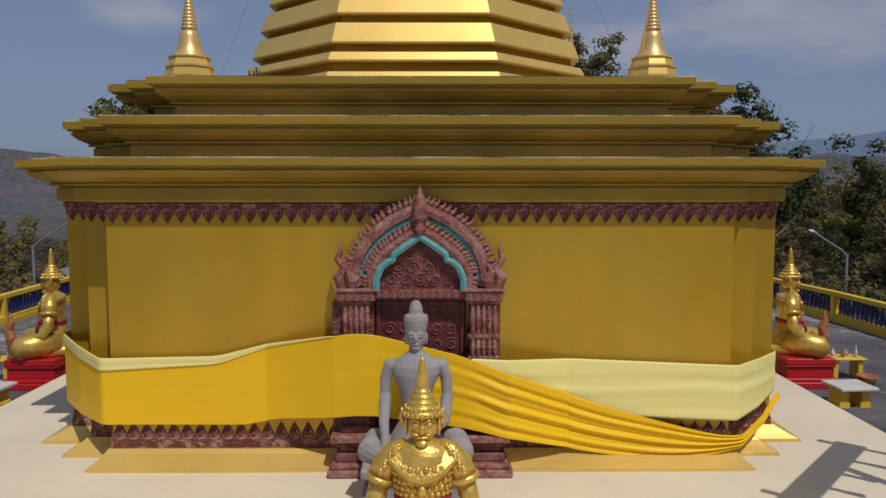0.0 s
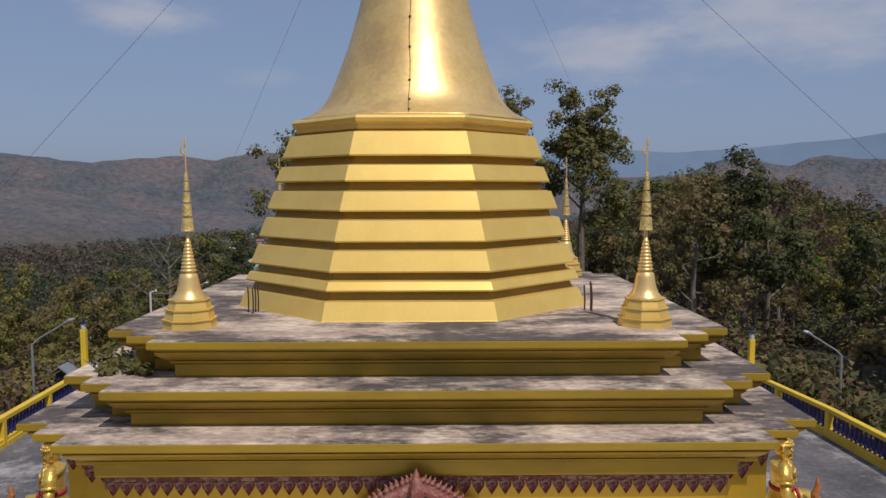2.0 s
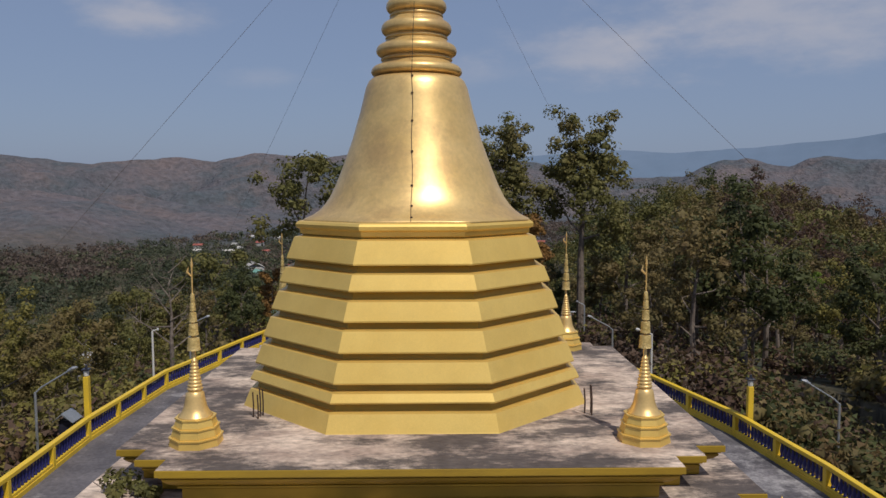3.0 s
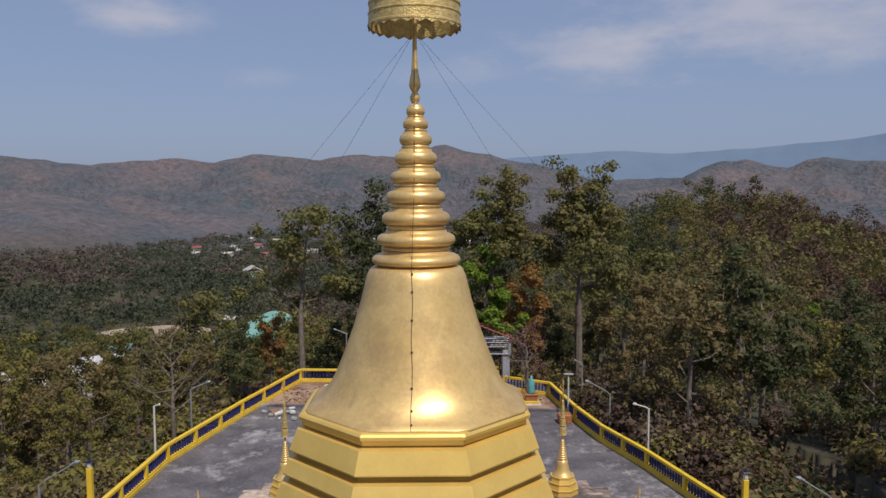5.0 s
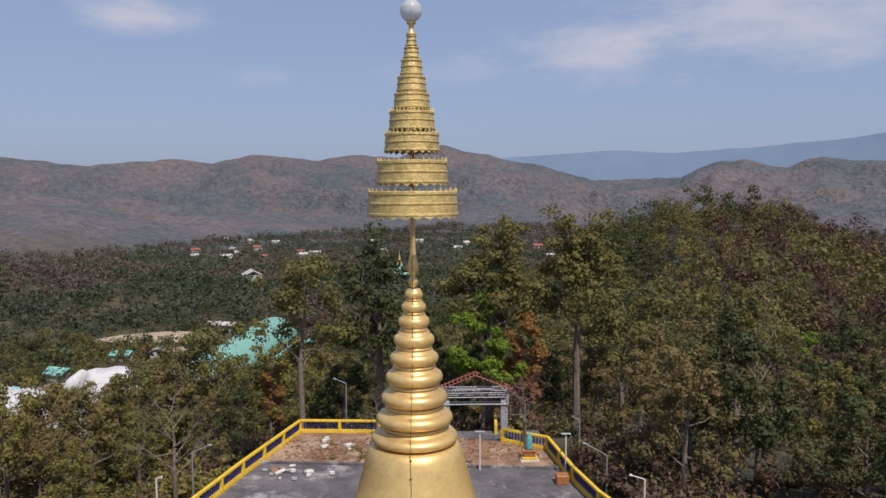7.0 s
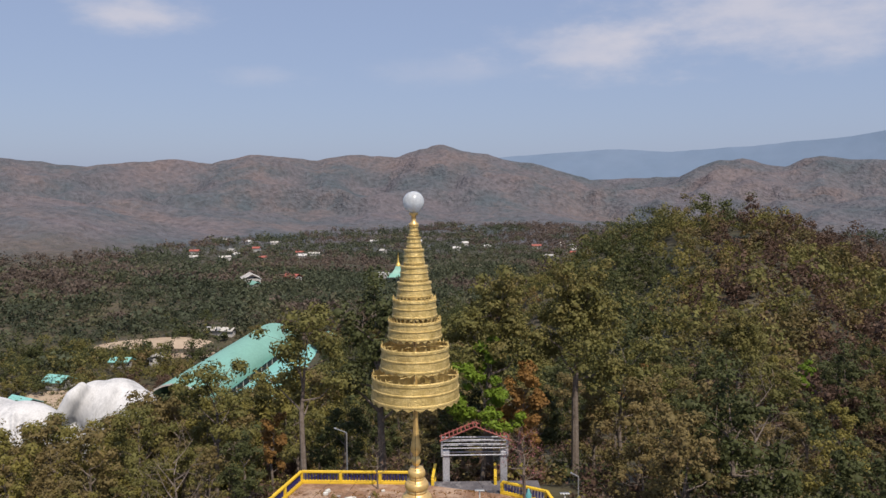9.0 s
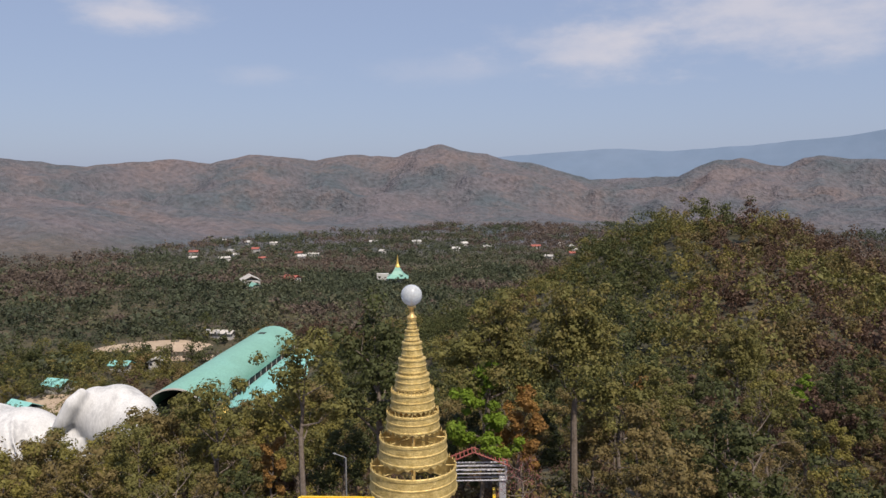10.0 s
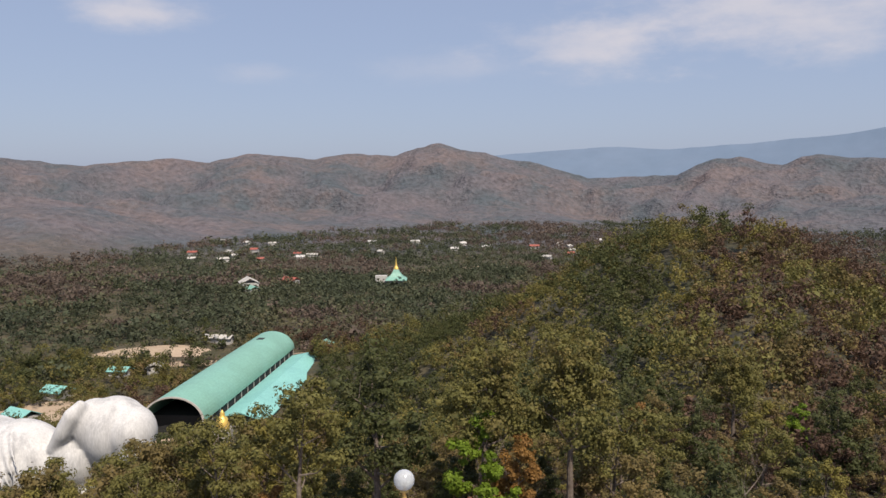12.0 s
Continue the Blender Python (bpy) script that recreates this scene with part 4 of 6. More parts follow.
tym = [(PX + x, z) for x, z in TEA] + [(PX - x, z) for x, z in TEA[-2::-1]]
loft(bm, [[(x, -5.04, z) for x, z in tym], [(x, -5.3, z) for x, z in tym]])
tymp = part("tympanum", bm, M_CARV, portal, "dark red panel carved with scrolls")
# scrolls in relief on the tympanum and doors
SCROLL = bpy.data.meshes.new("scroll")
bm = bmesh.new()
pts = [(0.085 * (1 - k / 22) * math.cos(k * 0.55), 0, 0.085 * (1 - k / 22) * math.sin(k * 0.55)) for k in range(20)]
tube(bm, pts, [0.016 * (1 - 0.5 * abs(k - 9) / 10) for k in range(20)], 6)
bm.to_mesh(SCROLL)
bm.free()
SCROLL.materials.append(M_CARV)
for x, z, s, q in ((-0.36, 2.36, 1, 0), (-0.18, 2.34, 1, 60), (0, 2.36, 1.1, 120), (0.18, 2.34, 1, 180), (0.36, 2.36, 1, 220), (-0.27, 2.5, 0.9, 90), (-0.1, 2.5, 1, 0), (0.1, 2.5, 1, 150), (0.27, 2.5, 0.9, 200), (-0.12, 2.64, 0.9, 40), (0.12, 2.64, 0.9, 220), (0, 2.75, 0.8, 10)):
    share("scroll", SCROLL, tymp, pose(PX + x, -5.305, z, 0, q, 0) @ Matrix.Diagonal((s, s, s, 1)))
for sx in (-1, 1):
    bm = bmesh.new()
    x0, x1 = sorted((PX + sx * 0.012, PX + sx * 0.585))
    box(bm, x0, x1, -5.2, -5.04, -0.1, 2.09, 0.01)
    door = part("door_leaf", bm, M_DOOR, portal, "dark red carved door leaf")
    bm = bmesh.new()
    for bx0, bx1, bz0, bz1 in ((x0 + 0.02, x0 + 0.08, 0, 2.07), (x1 - 0.08, x1 - 0.02, 0, 2.07), (x0 + 0.08, x1 - 0.08, 2.0, 2.07), (x0 + 0.08, x1 - 0.08, 1.0, 1.08)):
        box(bm, bx0, bx1, -5.235, -5.19, bz0, bz1, 0.008)
    part("door_frame", bm, M_DOOR, door)
    for j in range(9):
        for i in range(2):
            share("scroll", SCROLL, door, pose((x0 + x1) / 2 + (i - 0.5) * 0.19, -5.205, 1.9 - j * 0.2, 0, 70 * (i + j) + 90 * sx, 0))
    # pilaster: base, shaft pieces and capital
    cx = PX + sx * 0.80
    col = None
    bm = bmesh.new()
    box(bm, cx - 0.17, cx + 0.17, -5.38, -5.03, 0.4, 2.06, 0.012)
    box(bm, cx - 0.215 + 0.1 * sx, cx + 0.215 + 0.0 * sx, -5.31, -5.03, 0.4, 2.06, 0.012)
    col = part("pilaster", bm, M_CARV, portal)
    for z0, z1 in ((1.38, 1.60), (1.66, 2.03)):
        for q in range(5):
            bm = bmesh.new()
            x = cx - 0.14 + q * 0.07
            tube(bm, [(x, -5.385, z0), (x, -5.395, (z0 + z1) / 2), (x, -5.385, z1)], [0.02, 0.036, 0.02], 7)
            part("reed", bm, M_PINK, col)
    for z0, z1, gx in ((1.6, 1.66, 0.2), (1.33, 1.38, 0.2), (2.04, 2.08, 0.2), (2.08, 2.2, 0.24), (2.2, 2.24, 0.27)):
        bm = bmesh.new()
        box(bm, cx - gx, cx + gx, -5.36 - (gx - 0.16), -5.03, z0, z1, 0.012)
        part("band_course", bm, M_PINK, col)
    for q in range(5):
        bm = bmesh.new()
        lathe(bm, [(0.012, 0.0), (0.045, 0.0), (0.048, 0.012), (0.03, 0.018), (0.028, 0.012), (0.014, 0.012), (0.01, 0.024)], 10)
        part("rosette", bm, M_PINK, col).matrix_basis = pose(cx - 0.19 + q * 0.095, -5.438, 2.14, 90, 0, 0)
    for z0, z1, gx, gy in ((-0.12, -0.02, 0.34, 0.62), (-0.02, 0.05, 0.3, 0.58), (0.05, 0.16, 0.25, 0.5), (0.16, 0.24, 0.2, 0.44), (0.24, 0.3, 0.26, 0.5), (0.3, 0.4, 0.31, 0.55), (0.4, 0.5, 0.2, 0.42)):
        bm = bmesh.new()
        box(bm, cx - gx + 0.02 * sx, cx + gx + 0.02 * sx, -5.03 - gy + 0.03, -5.03, z0, z1, 0.018)
        part("base_course", bm, M_PINK if gx > 0.28 else M_CARV, col)
    # flame finial at the arch's foot
    bm = bmesh.new()
    fx = PX + sx * 1.0
    tube(bm, [(fx - 0.03 * sx, -5.3, 2.22), (fx + 0.02 * sx, -5.32, 2.38), (fx - 0.05 * sx, -5.33, 2.5), (fx + 0.03 * sx, -5.33, 2.62), (fx + 0.0 * sx, -5.33, 2.7), (fx + 0.015 * sx, -5.33, 2.82)], [0.07, 0.085, 0.065, 0.05, 0.035, 0.006], 7)
    tube(bm, [(fx - 0.13 * sx, -5.3, 2.22), (fx - 0.16 * sx, -5.36, 2.36), (fx - 0.1 * sx, -5.38, 2.46), (fx - 0.16 * sx, -5.38, 2.56)], [0.08, 0.09, 0.05, 0.008], 7)
    part("flame_finial", bm, M_PINK, portal)
FL = bpy.data.meshes.new("crest_leaf")
bm = bmesh.new()
tube(bm, [(0, 0, -0.02), (0.01, -0.01, 0.03), (0.03, 0, 0.07), (0.025, 0, 0.11)], [0.03, 0.036, 0.02, 0.003], 6)
bm.to_mesh(FL)
bm.free()
FL.materials.append(M_PINK)
for path, k0, y in ((OUT, 0.075, -5.25), (INN, 0.06, -5.3)):
    for i in range(len(path) - 1):
        for f in (0.15, 0.48, 0.81):
            a, b = Vector(path[i]), Vector(path[i + 1])
            p, d = a.lerp(b, f), (b - a).normalized()
            n = Vector((-d.y, d.x))
            for sx in (1, -1):
                share("crest_leaf", FL, portal, pose(PX + sx * (p.x + n.x * k0), y, p.y + n.y * k0, 0, sx * math.degrees(math.atan2(n.x, n.y)), 0))
bm = bmesh.new()
box(bm, PX - 0.6, PX + 0.6, -5.38, -5.03, 2.1, 2.225, 0.012)
box(bm, PX - 0.6, PX + 0.6, -5.34, -5.03, 2.09, 2.11)
lintel = part("lintel", bm, M_CARV, portal)
for q in range(12):
    bm = bmesh.new()
    lathe(bm, [(0.012, 0.0), (0.042, 0.0), (0.045, 0.012), (0.03, 0.018), (0.028, 0.012), (0.014, 0.012), (0.01, 0.024)], 10)
    part("rosette", bm, M_PINK, lintel).matrix_basis = pose(PX - 0.53 + q * 0.097, -5.38, 2.165, 90, 0, 0)
bm = bmesh.new()
rows = []
for z, w, d in ((2.92, 0.03, 0.05), (2.98, 0.075, 0.1), (3.06, 0.05, 0.07), (3.12, 0.085, 0.1), (3.24, 0.09, 0.1), (3.34, 0.07, 0.08), (3.44, 0.035, 0.05), (3.53, 0.004, 0.01)):
    rows.append([(PX + w * math.cos(t) * (1 + 0.12 * math.cos(6 * t)), -5.38 + d * math.sin(t), z) for t in [2 * math.pi * i / 14 for i in range(14)]])
loft(bm, rows)
part("apex_finial", bm, M_PINK, portal)

# ---- cloth round the base ----
M_CLOTH = mat("yellow_satin_cloth", (0.93, 0.58, 0.014), (0.89, 0.53, 0.012), 0.8, 0.42, 0, 0.03, 70, trans=0.12, grit=0.3)
M_PALE = mat("pale_yellow_cloth", (0.92, 0.82, 0.32), (0.90, 0.79, 0.28), 0.8, 0.45, 0, 0.03, 70, trans=0.1, grit=0.3)
PLAN = [(-5.0, -1.5), (-5.0, -4.05), (-4.53, -4.62), (-4.04, -5.09), (-1.9, -5.10), (-0.98, -5.47), (-0.60, -5.54), (0.68, -5.52), (1.2, -5.47), (2.0, -5.11), (4.22, -5.09), (4.71, -4.62), (5.18, -4.05), (5.18, -1.5)]
CUM = [0.0]
for p, q in zip(PLAN, PLAN[1:]):
    CUM.append(CUM[-1] + math.dist(p, q))


def cloth(name, label, u0, u1, top, bottom, material, fold, waves_n, off, nu=150, nv=26, sag=0.0):
    """A hanging sheet: top and bottom are (u, height) tables along the plan."""
    us = np.linspace(u0, u1, nu)
    xs, ys = np.interp(us, CUM, [p[0] for p in PLAN]), np.interp(us, CUM, [p[1] for p in PLAN])
    wide = max(5, nu // 30) | 1
    ker = np.ones(wide) / wide
    dx, dy = np.gradient(xs), np.gradient(ys)
    nrm = np.stack([dy, -dx], 1)
    nrm /= np.linalg.norm(nrm, axis=1)[:, None]
    if not isinstance(fold, float):
        fold, off = np.interp(us, *zip(*fold))[:, None], np.interp(us, *zip(*off))[:, None]
    tz, bz = np.interp(us, *zip(*top)), np.interp(us, *zip(*bottom))
    tz, bz = np.convolve(np.pad(tz, wide // 2, "edge"), ker, "valid"), np.convolve(np.pad(bz, wide // 2, "edge"), ker, "valid")
    v = np.linspace(0, 1, nv)
    ph = np.sin(us * 1.7) * 0.8
    o = off + fold * (np.sin(v[None, :] * waves_n * 6.283 + ph[:, None]) + 0.5 * np.sin(v[None, :] * waves_n * 11 + 2 + ph[:, None] * 2)) * np.sin(np.clip(v, 0.03, 0.97) * 3.14)[None, :] ** 0.5
    o = o + 0.006 * np.sin(us * 2.1 + 1)[:, None]
    o = np.maximum(o, off * 0.4)
    z = tz[:, None] * (1 - v) + bz[:, None] * v
    P = np.stack([xs[:, None] + nrm[:, :1] * o, ys[:, None] + nrm[:, 1:] * o, z], -1)
    idx = np.arange(nu * nv).reshape(nu, nv)
    f = np.stack([idx[:-1, :-1], idx[1:, :-1], idx[1:, 1:], idx[:-1, 1:]], -1).reshape(-1, 4)
    ob = part_np(name, P.reshape(-1, 3), f, material)
    ob.data.shade_smooth()
    sol = ob.modifiers.new("thickness", "SOLIDIFY")
    sol.thickness = 0.006
    return tagged(ob, label, "cloth")


uL, uB, uC, uD, uE, uF, uG = CUM[3], CUM[4], CUM[6], CUM[7], CUM[9], CUM[10], CUM[12]
uK = CUM[5]
cloth("cloth", "saturated yellow cloth wrapped tightly, drooping at one end in long folds", 0, uG - 0.05,
      [(0, 1.44), (CUM[1], 1.42), (CUM[2], 1.36), (uL, 1.27), (uL + 1.5, 1.31), (uB, 1.48), (uK, 1.66), (uC, 1.72), (uD, 1.40), (uD + 0.3, 1.26), (uE, 0.84), (uE + 0.5, 0.66), (uE + 1.2, 0.47), (uF - 0.4, 0.31), (uF, 0.26), (CUM[11], 0.4), (uG, 0.6)],
      [(0, 0.48), (CUM[1], 0.46), (CUM[2], 0.43), (uL, 0.42), (uL + 2, 0.42), (uB, 0.5), (uK, 0.62), (uC, 0.68), (uD, 0.5), (uD + 0.3, 0.42), (uE, 0.12), (uE + 0.5, 0.03), (uE + 1.2, -0.06), (uF - 0.5, -0.02), (uF, 0.1), (CUM[11], 0.28), (uG, 0.5)],
      M_CLOTH, [(0, 0.0008), (uC, 0.0008), (uD, 0.006), (uD + 0.4, 0.02), (uG, 0.024)], 4.2, [(0, 0.02), (uD, 0.025), (uD + 0.5, 0.07), (uG, 0.08)], 420, 90)
cloth("cloth_edging", "pale yellow hem folded over the wrapped cloth", 0, uK,
      [(0, 1.46), (CUM[1], 1.44), (CUM[2], 1.38), (uL, 1.30), (uL + 1.5, 1.33), (uB, 1.49), (uK, 1.665)],
      [(0, 1.3), (CUM[1], 1.29), (uL, 1.13), (uL + 1.5, 1.22), (uB, 1.44), (uK, 1.65)], M_PALE, 0.004, 1.0, 0.036, 200, 8)
cloth("cloth", "pale yellow cloth stretched across the stupa's front", uD + 0.05, CUM[13],
      [(uD, 1.385), (CUM[8], 1.35), (uE, 1.29), (uF, 1.19), (CUM[11], 1.18), (uG, 1.15), (CUM[13], 1.15)],
      [(uD, 0.62), (uE, 0.55), (uF, 0.45), (CUM[11], 0.5), (uG, 0.58), (CUM[13], 0.6)], M_PALE, 0.008, 2.2, 0.012, 220)

# ---- statues ----
M_STONE = mat("grey_sandstone", (0.34, 0.32, 0.31), (0.28, 0.265, 0.26), 5, 0.8, 0, 0.25, 45, (0.22, 0.2, 0.2), 0.4)
M_SGOLD = mat("old_gold_leaf", (0.82, 0.56, 0.13), (0.68, 0.42, 0.08), 8, 0.3, 0.55, 0.45, 34, (0.34, 0.19, 0.05), 0.5, bump_dist=0.015)
M_BELT = mat("crimson_cloth", (0.34, 0.02, 0.04), (0.26, 0.015, 0.03), 6, 0.7, 0, 0.2, 40)


def ball(bm, c, r, m=None, seg=16, mi=0):
    """An ellipsoid with half-axes r at c."""
    rows = max(5, seg // 2)
    t = Matrix.Translation(c) @ (m or Matrix()) @ Matrix.Diagonal((*r, 1))
    loft(bm, [[t @ Vector((math.sin(e) * math.cos(2 * math.pi * i / seg), math.sin(e) * math.sin(2 * math.pi * i / seg), -math.cos(e))) for i in range(seg)] for e in np.linspace(0.12, math.pi - 0.12, rows)])


def fused(ob, voxel):
    r = ob.modifiers.new("fuse", "REMESH")
    r.mode, r.voxel_size, r.use_smooth_shade = "VOXEL", voxel, True
    s = ob.modifiers.new("soften", "SMOOTH")
    s.iterations = 6
    return ob


# grey seated figure before the portal
bm = bmesh.new()
lathe(bm, [(0.001, 2.22), (0.05, 2.2), (0.078, 2.13), (0.082, 2.06), (0.08, 2.0), (0.001, 2.0)][::-1], 20)
lathe(bm, [(0.001, 1.86), (0.12, 1.86), (0.128, 1.9), (0.138, 1.96), (0.145, 2.0), (0.135, 2.02), (0.14, 2.04), (0.08, 2.06), (0.001, 2.06)], 24)
ball(bm, (0, 0, 1.8), (0.115, 0.125, 0.165), seg=24)
ball(bm, (0, -0.125, 1.79), (0.024, 0.04, 0.045))
ball(bm, (0, -0.112, 1.72), (0.042, 0.028, 0.014))
ball(bm, (0, -0.09, 1.675), (0.05, 0.04, 0.03))
for sx in (-1, 1):
    ball(bm, (sx * 0.05, -0.105, 1.812), (0.034, 0.024, 0.012))
    tube(bm, [(sx * 0.012, -0.125, 1.835), (sx * 0.05, -0.12, 1.85), (sx * 0.095, -0.085, 1.835)], [0.012, 0.013, 0.01], 6)
    ball(bm, (sx * 0.118, 0.01, 1.77), (0.02, 0.04, 0.075))
    ball(bm, (sx * 0.285, 0.01, 1.46), (0.085, 0.085, 0.08))
    tube(bm, [(sx * 0.2, 0, 1.47), (sx * 0.3, 0.02, 1.46), (sx * 0.35, 0.02, 1.3), (sx * 0.36, 0.0, 1.1)], [0.075, 0.085, 0.07, 0.062], 14)
    tube(bm, [(sx * 0.44, 0.05, 0.55), (sx * 0.5, -0.2, 0.52), (sx * 0.3, -0.42, 0.5), (sx * -0.05, -0.45, 0.5)], [0.17, 0.17, 0.14, 0.1], 14)
tube(bm, [(-0.355, 0.0, 1.1), (-0.36, -0.2, 0.85), (-0.34, -0.32, 0.72), (-0.33, -0.4, 0.6), (-0.33, -0.42, 0.45)], [0.075, 0.06, 0.05, 0.062, 0.02], 12)
tube(bm, [(0.355, 0.0, 1.1), (0.33, -0.16, 0.85), (0.12, -0.32, 0.72), (0.0, -0.36, 0.7)], [0.075, 0.062, 0.05, 0.03], 12)
tube(bm, [(0, 0, 1.55), (0, 0, 1.72)], [0.085, 0.08], 14)
loft(bm, [[(w * math.cos(t), d * math.sin(t), z) for t in [2 * math.pi * i / 24 for i in range(24)]] for z, w, d in ((0.45, 0.42, 0.3), (0.6, 0.32, 0.24), (0.8, 0.2, 0.165), (1.0, 0.165, 0.14), (1.2, 0.205, 0.16), (1.36, 0.27, 0.175), (1.46, 0.29, 0.16), (1.53, 0.25, 0.13), (1.575, 0.16, 0.11), (1.62, 0.09, 0.09))])
box(bm, -0.6, 0.6, -0.56, 0.34, 0.3, 0.42, 0.02)
box(bm, -0.5, 0.5, -0.48, 0.3, -0.02, 0.31, 0.02)
box(bm, -0.62, 0.62, -0.6, 0.38, -0.12, 0.06, 0.02)
seated = fused(part("seated_statue", bm, M_STONE, smooth=True), 0.009)
seated.matrix_basis = pose(0.06, -6.2, 0)
tagged(seated, "grey sandstone seated statue with a tall crown before the portal", "statue")


def guardian(name, label, s):
    """A crowned kneeling guardian, facing -y, foot at the origin."""
    bm = bmesh.new()
    prof = [(0.001, 1.1), (0.15, 1.1), (0.19, 1.115)]
    for k in range(5):
        r = 0.185 - 0.027 * k
        z = 1.125 + 0.042 * k
        prof += [(r, z), (r + 0.01, z + 0.014), (r, z + 0.03), (r - 0.014, z + 0.04)]
    prof += [(0.058, 1.345), (0.062, 1.37), (0.05, 1.43), (0.056, 1.45), (0.036, 1.51), (0.04, 1.525), (0.022, 1.58), (0.003, 1.62)]
    lathe(bm, prof, 28)
    for q in range(24):
        t = q * math.pi / 12
        ball(bm, (0.19 * math.cos(t), 0.19 * math.sin(t), 1.13), (0.02, 0.02, 0.022), seg=8)
        ball(bm, (0.165 * math.cos(t + 0.13), 0.165 * math.sin(t + 0.13), 1.175), (0.018, 0.018, 0.022), seg=8)
    ball(bm, (0, -0.01, 1.02), (0.148, 0.155, 0.15), seg=24)
    ball(bm, (0, -0.165, 1.01), (0.032, 0.035, 0.045))
    ball(bm, (0, -0.15, 0.945), (0.075, 0.03, 0.018))
    ball(bm, (0, -0.125, 0.9), (0.06, 0.05, 0.035))
    for sx in (-1, 1):
        ball(bm, (sx * 0.065, -0.145, 1.05), (0.034, 0.022, 0.024))
        tube(bm, [(sx * 0.02, -0.16, 1.075), (sx * 0.07, -0.155, 1.095), (sx * 0.12, -0.11, 1.08)], [0.014, 0.016, 0.01], 6)
        tube(bm, [(sx * 0.02, -0.165, 0.965), (sx * 0.07, -0.155, 0.97), (sx * 0.11, -0.12, 1.0)], [0.012, 0.016, 0.006], 6)
        ball(bm, (sx * 0.16, 0.0, 1.02), (0.022, 0.05, 0.1))
        tube(bm, [(sx * 0.175, 0.01, 1.0), (sx * 0.21, 0.02, 1.08), (sx * 0.2, 0.02, 1.17)], [0.03, 0.025, 0.006], 6)
        # flared sleeve with a raised hem, bare arm and hand
        tube(bm, [(sx * 0.14, 0, 0.83), (sx * 0.22, 0.0, 0.8), (sx * 0.29, 0.0, 0.71), (sx * 0.325, -0.01, 0.62)], [0.075, 0.095, 0.1, 0.105], 18)
        tube(bm, [(sx * 0.322, -0.01, 0.63), (sx * 0.335, -0.01, 0.59)], [0.116, 0.122], 18)
        tube(bm, [(sx * 0.32, -0.01, 0.62), (sx * 0.37, -0.02, 0.46), (sx * 0.385, -0.1, 0.32), (sx * 0.37, -0.26, 0.24)], [0.085, 0.078, 0.07, 0.058], 14)
        ball(bm, (sx * 0.36, -0.31, 0.23), (0.06, 0.08, 0.05))
        for q in range(4):
            for j in range(9):
                t = -2.6 + j * 0.5
                ball(bm, (sx * (0.2 + 0.035 * q) + sx * 0.02 * math.cos(t), -0.098 * math.cos(t * 0.6), 0.82 - 0.05 * q + 0.1 * math.sin(t) * 0.4), (0.022, 0.02, 0.022), seg=8)
        tube(bm, [(sx * 0.16, 0.05, 0.16), (sx * 0.33, -0.2, 0.18), (sx * 0.4, -0.42, 0.16), (sx * 0.38, -0.5, 0.1)], [0.18, 0.17, 0.15, 0.08], 14)
        tube(bm, [(sx * 0.38, -0.42, 0.1), (sx * 0.28, -0.1, 0.08), (sx * 0.22, 0.25, 0.06), (sx * 0.22, 0.38, 0.1)], [0.11, 0.1, 0.07, 0.04], 10)
    # pointed collar lying over the shoulders
    cols = []
    for f, drop, lift in ((0.35, 0.0, 0.0), (0.7, 0.012, 0.012), (0.97, 0.05, 0.014), (1.0, 0.065, 0.03), (1.02, 0.075, 0.004), (0.9, 0.08, -0.02)):
        ring = []
        for i in range(36):
            t = 2 * math.pi * i / 36
            w, d = 0.31 * f, 0.185 * f
            front = max(0.0, -math.sin(t)) ** 3
            ring.append((w * math.cos(t), d * math.sin(t) - 0.02 * front, 0.875 - drop - 0.19 * f * f * front - 0.03 * f * abs(math.cos(t)) + lift))
        cols.append(ring)
    loft(bm, cols, cap=False)
    loft(bm, [[(w * math.cos(t), d * math.sin(t), z) for t in [2 * math.pi * i / 26 for i in range(26)]] for z, w, d in ((0.0, 0.3, 0.28), (0.16, 0.3, 0.27), (0.34, 0.24, 0.2), (0.46, 0.2, 0.165), (0.52, 0.205, 0.165), (0.64, 0.235, 0.175), (0.76, 0.26, 0.175), (0.84, 0.22, 0.14), (0.9, 0.1, 0.1))])
    for q in range(5):
        for j in range(13):
            t = math.pi + (j + 0.5 * (q % 2)) * math.pi / 13
            ball(bm, ((0.212 + 0.012 * q) * math.cos(t), (0.168 + 0.004 * q) * math.sin(t), 0.52 + 0.05 * q), (0.024, 0.018, 0.026), seg=8)
    tube(bm, [(0, 0, 0.84), (0, 0, 0.96)], [0.1, 0.095], 14)
    ball(bm, (0, -0.19, 0.56), (0.035, 0.03, 0.05))
    n0 = len(bm.faces)
    lathe(bm, [(0.19, 0.43), (0.225, 0.435), (0.23, 0.475), (0.215, 0.49), (0.19, 0.495)], 24, squash=0.84)
    tube(bm, [(-0.03, -0.2, 0.46), (-0.06, -0.24, 0.36), (-0.05, -0.26, 0.26)], [0.03, 0.028, 0.015], 6)
    bm.faces.ensure_lookup_table()
    for f in bm.faces[n0:]:
        f.material_index = 1
    ob = part(name, bm, M_SGOLD, smooth=True)
    ob.data.materials.append(M_BELT)
    for v in ob.data.vertices:
        x, y, z = v.co
        thin = 1 - 0.2 * min(1, max(0, (z - 0.84) / 0.08))
        v.co = (x * thin, y * thin, z * 1.07 if z < 0.9 else 0.963 + (z - 0.9) * 0.912)
    ob.data.transform(Matrix.Diagonal((s, s, s, 1)))
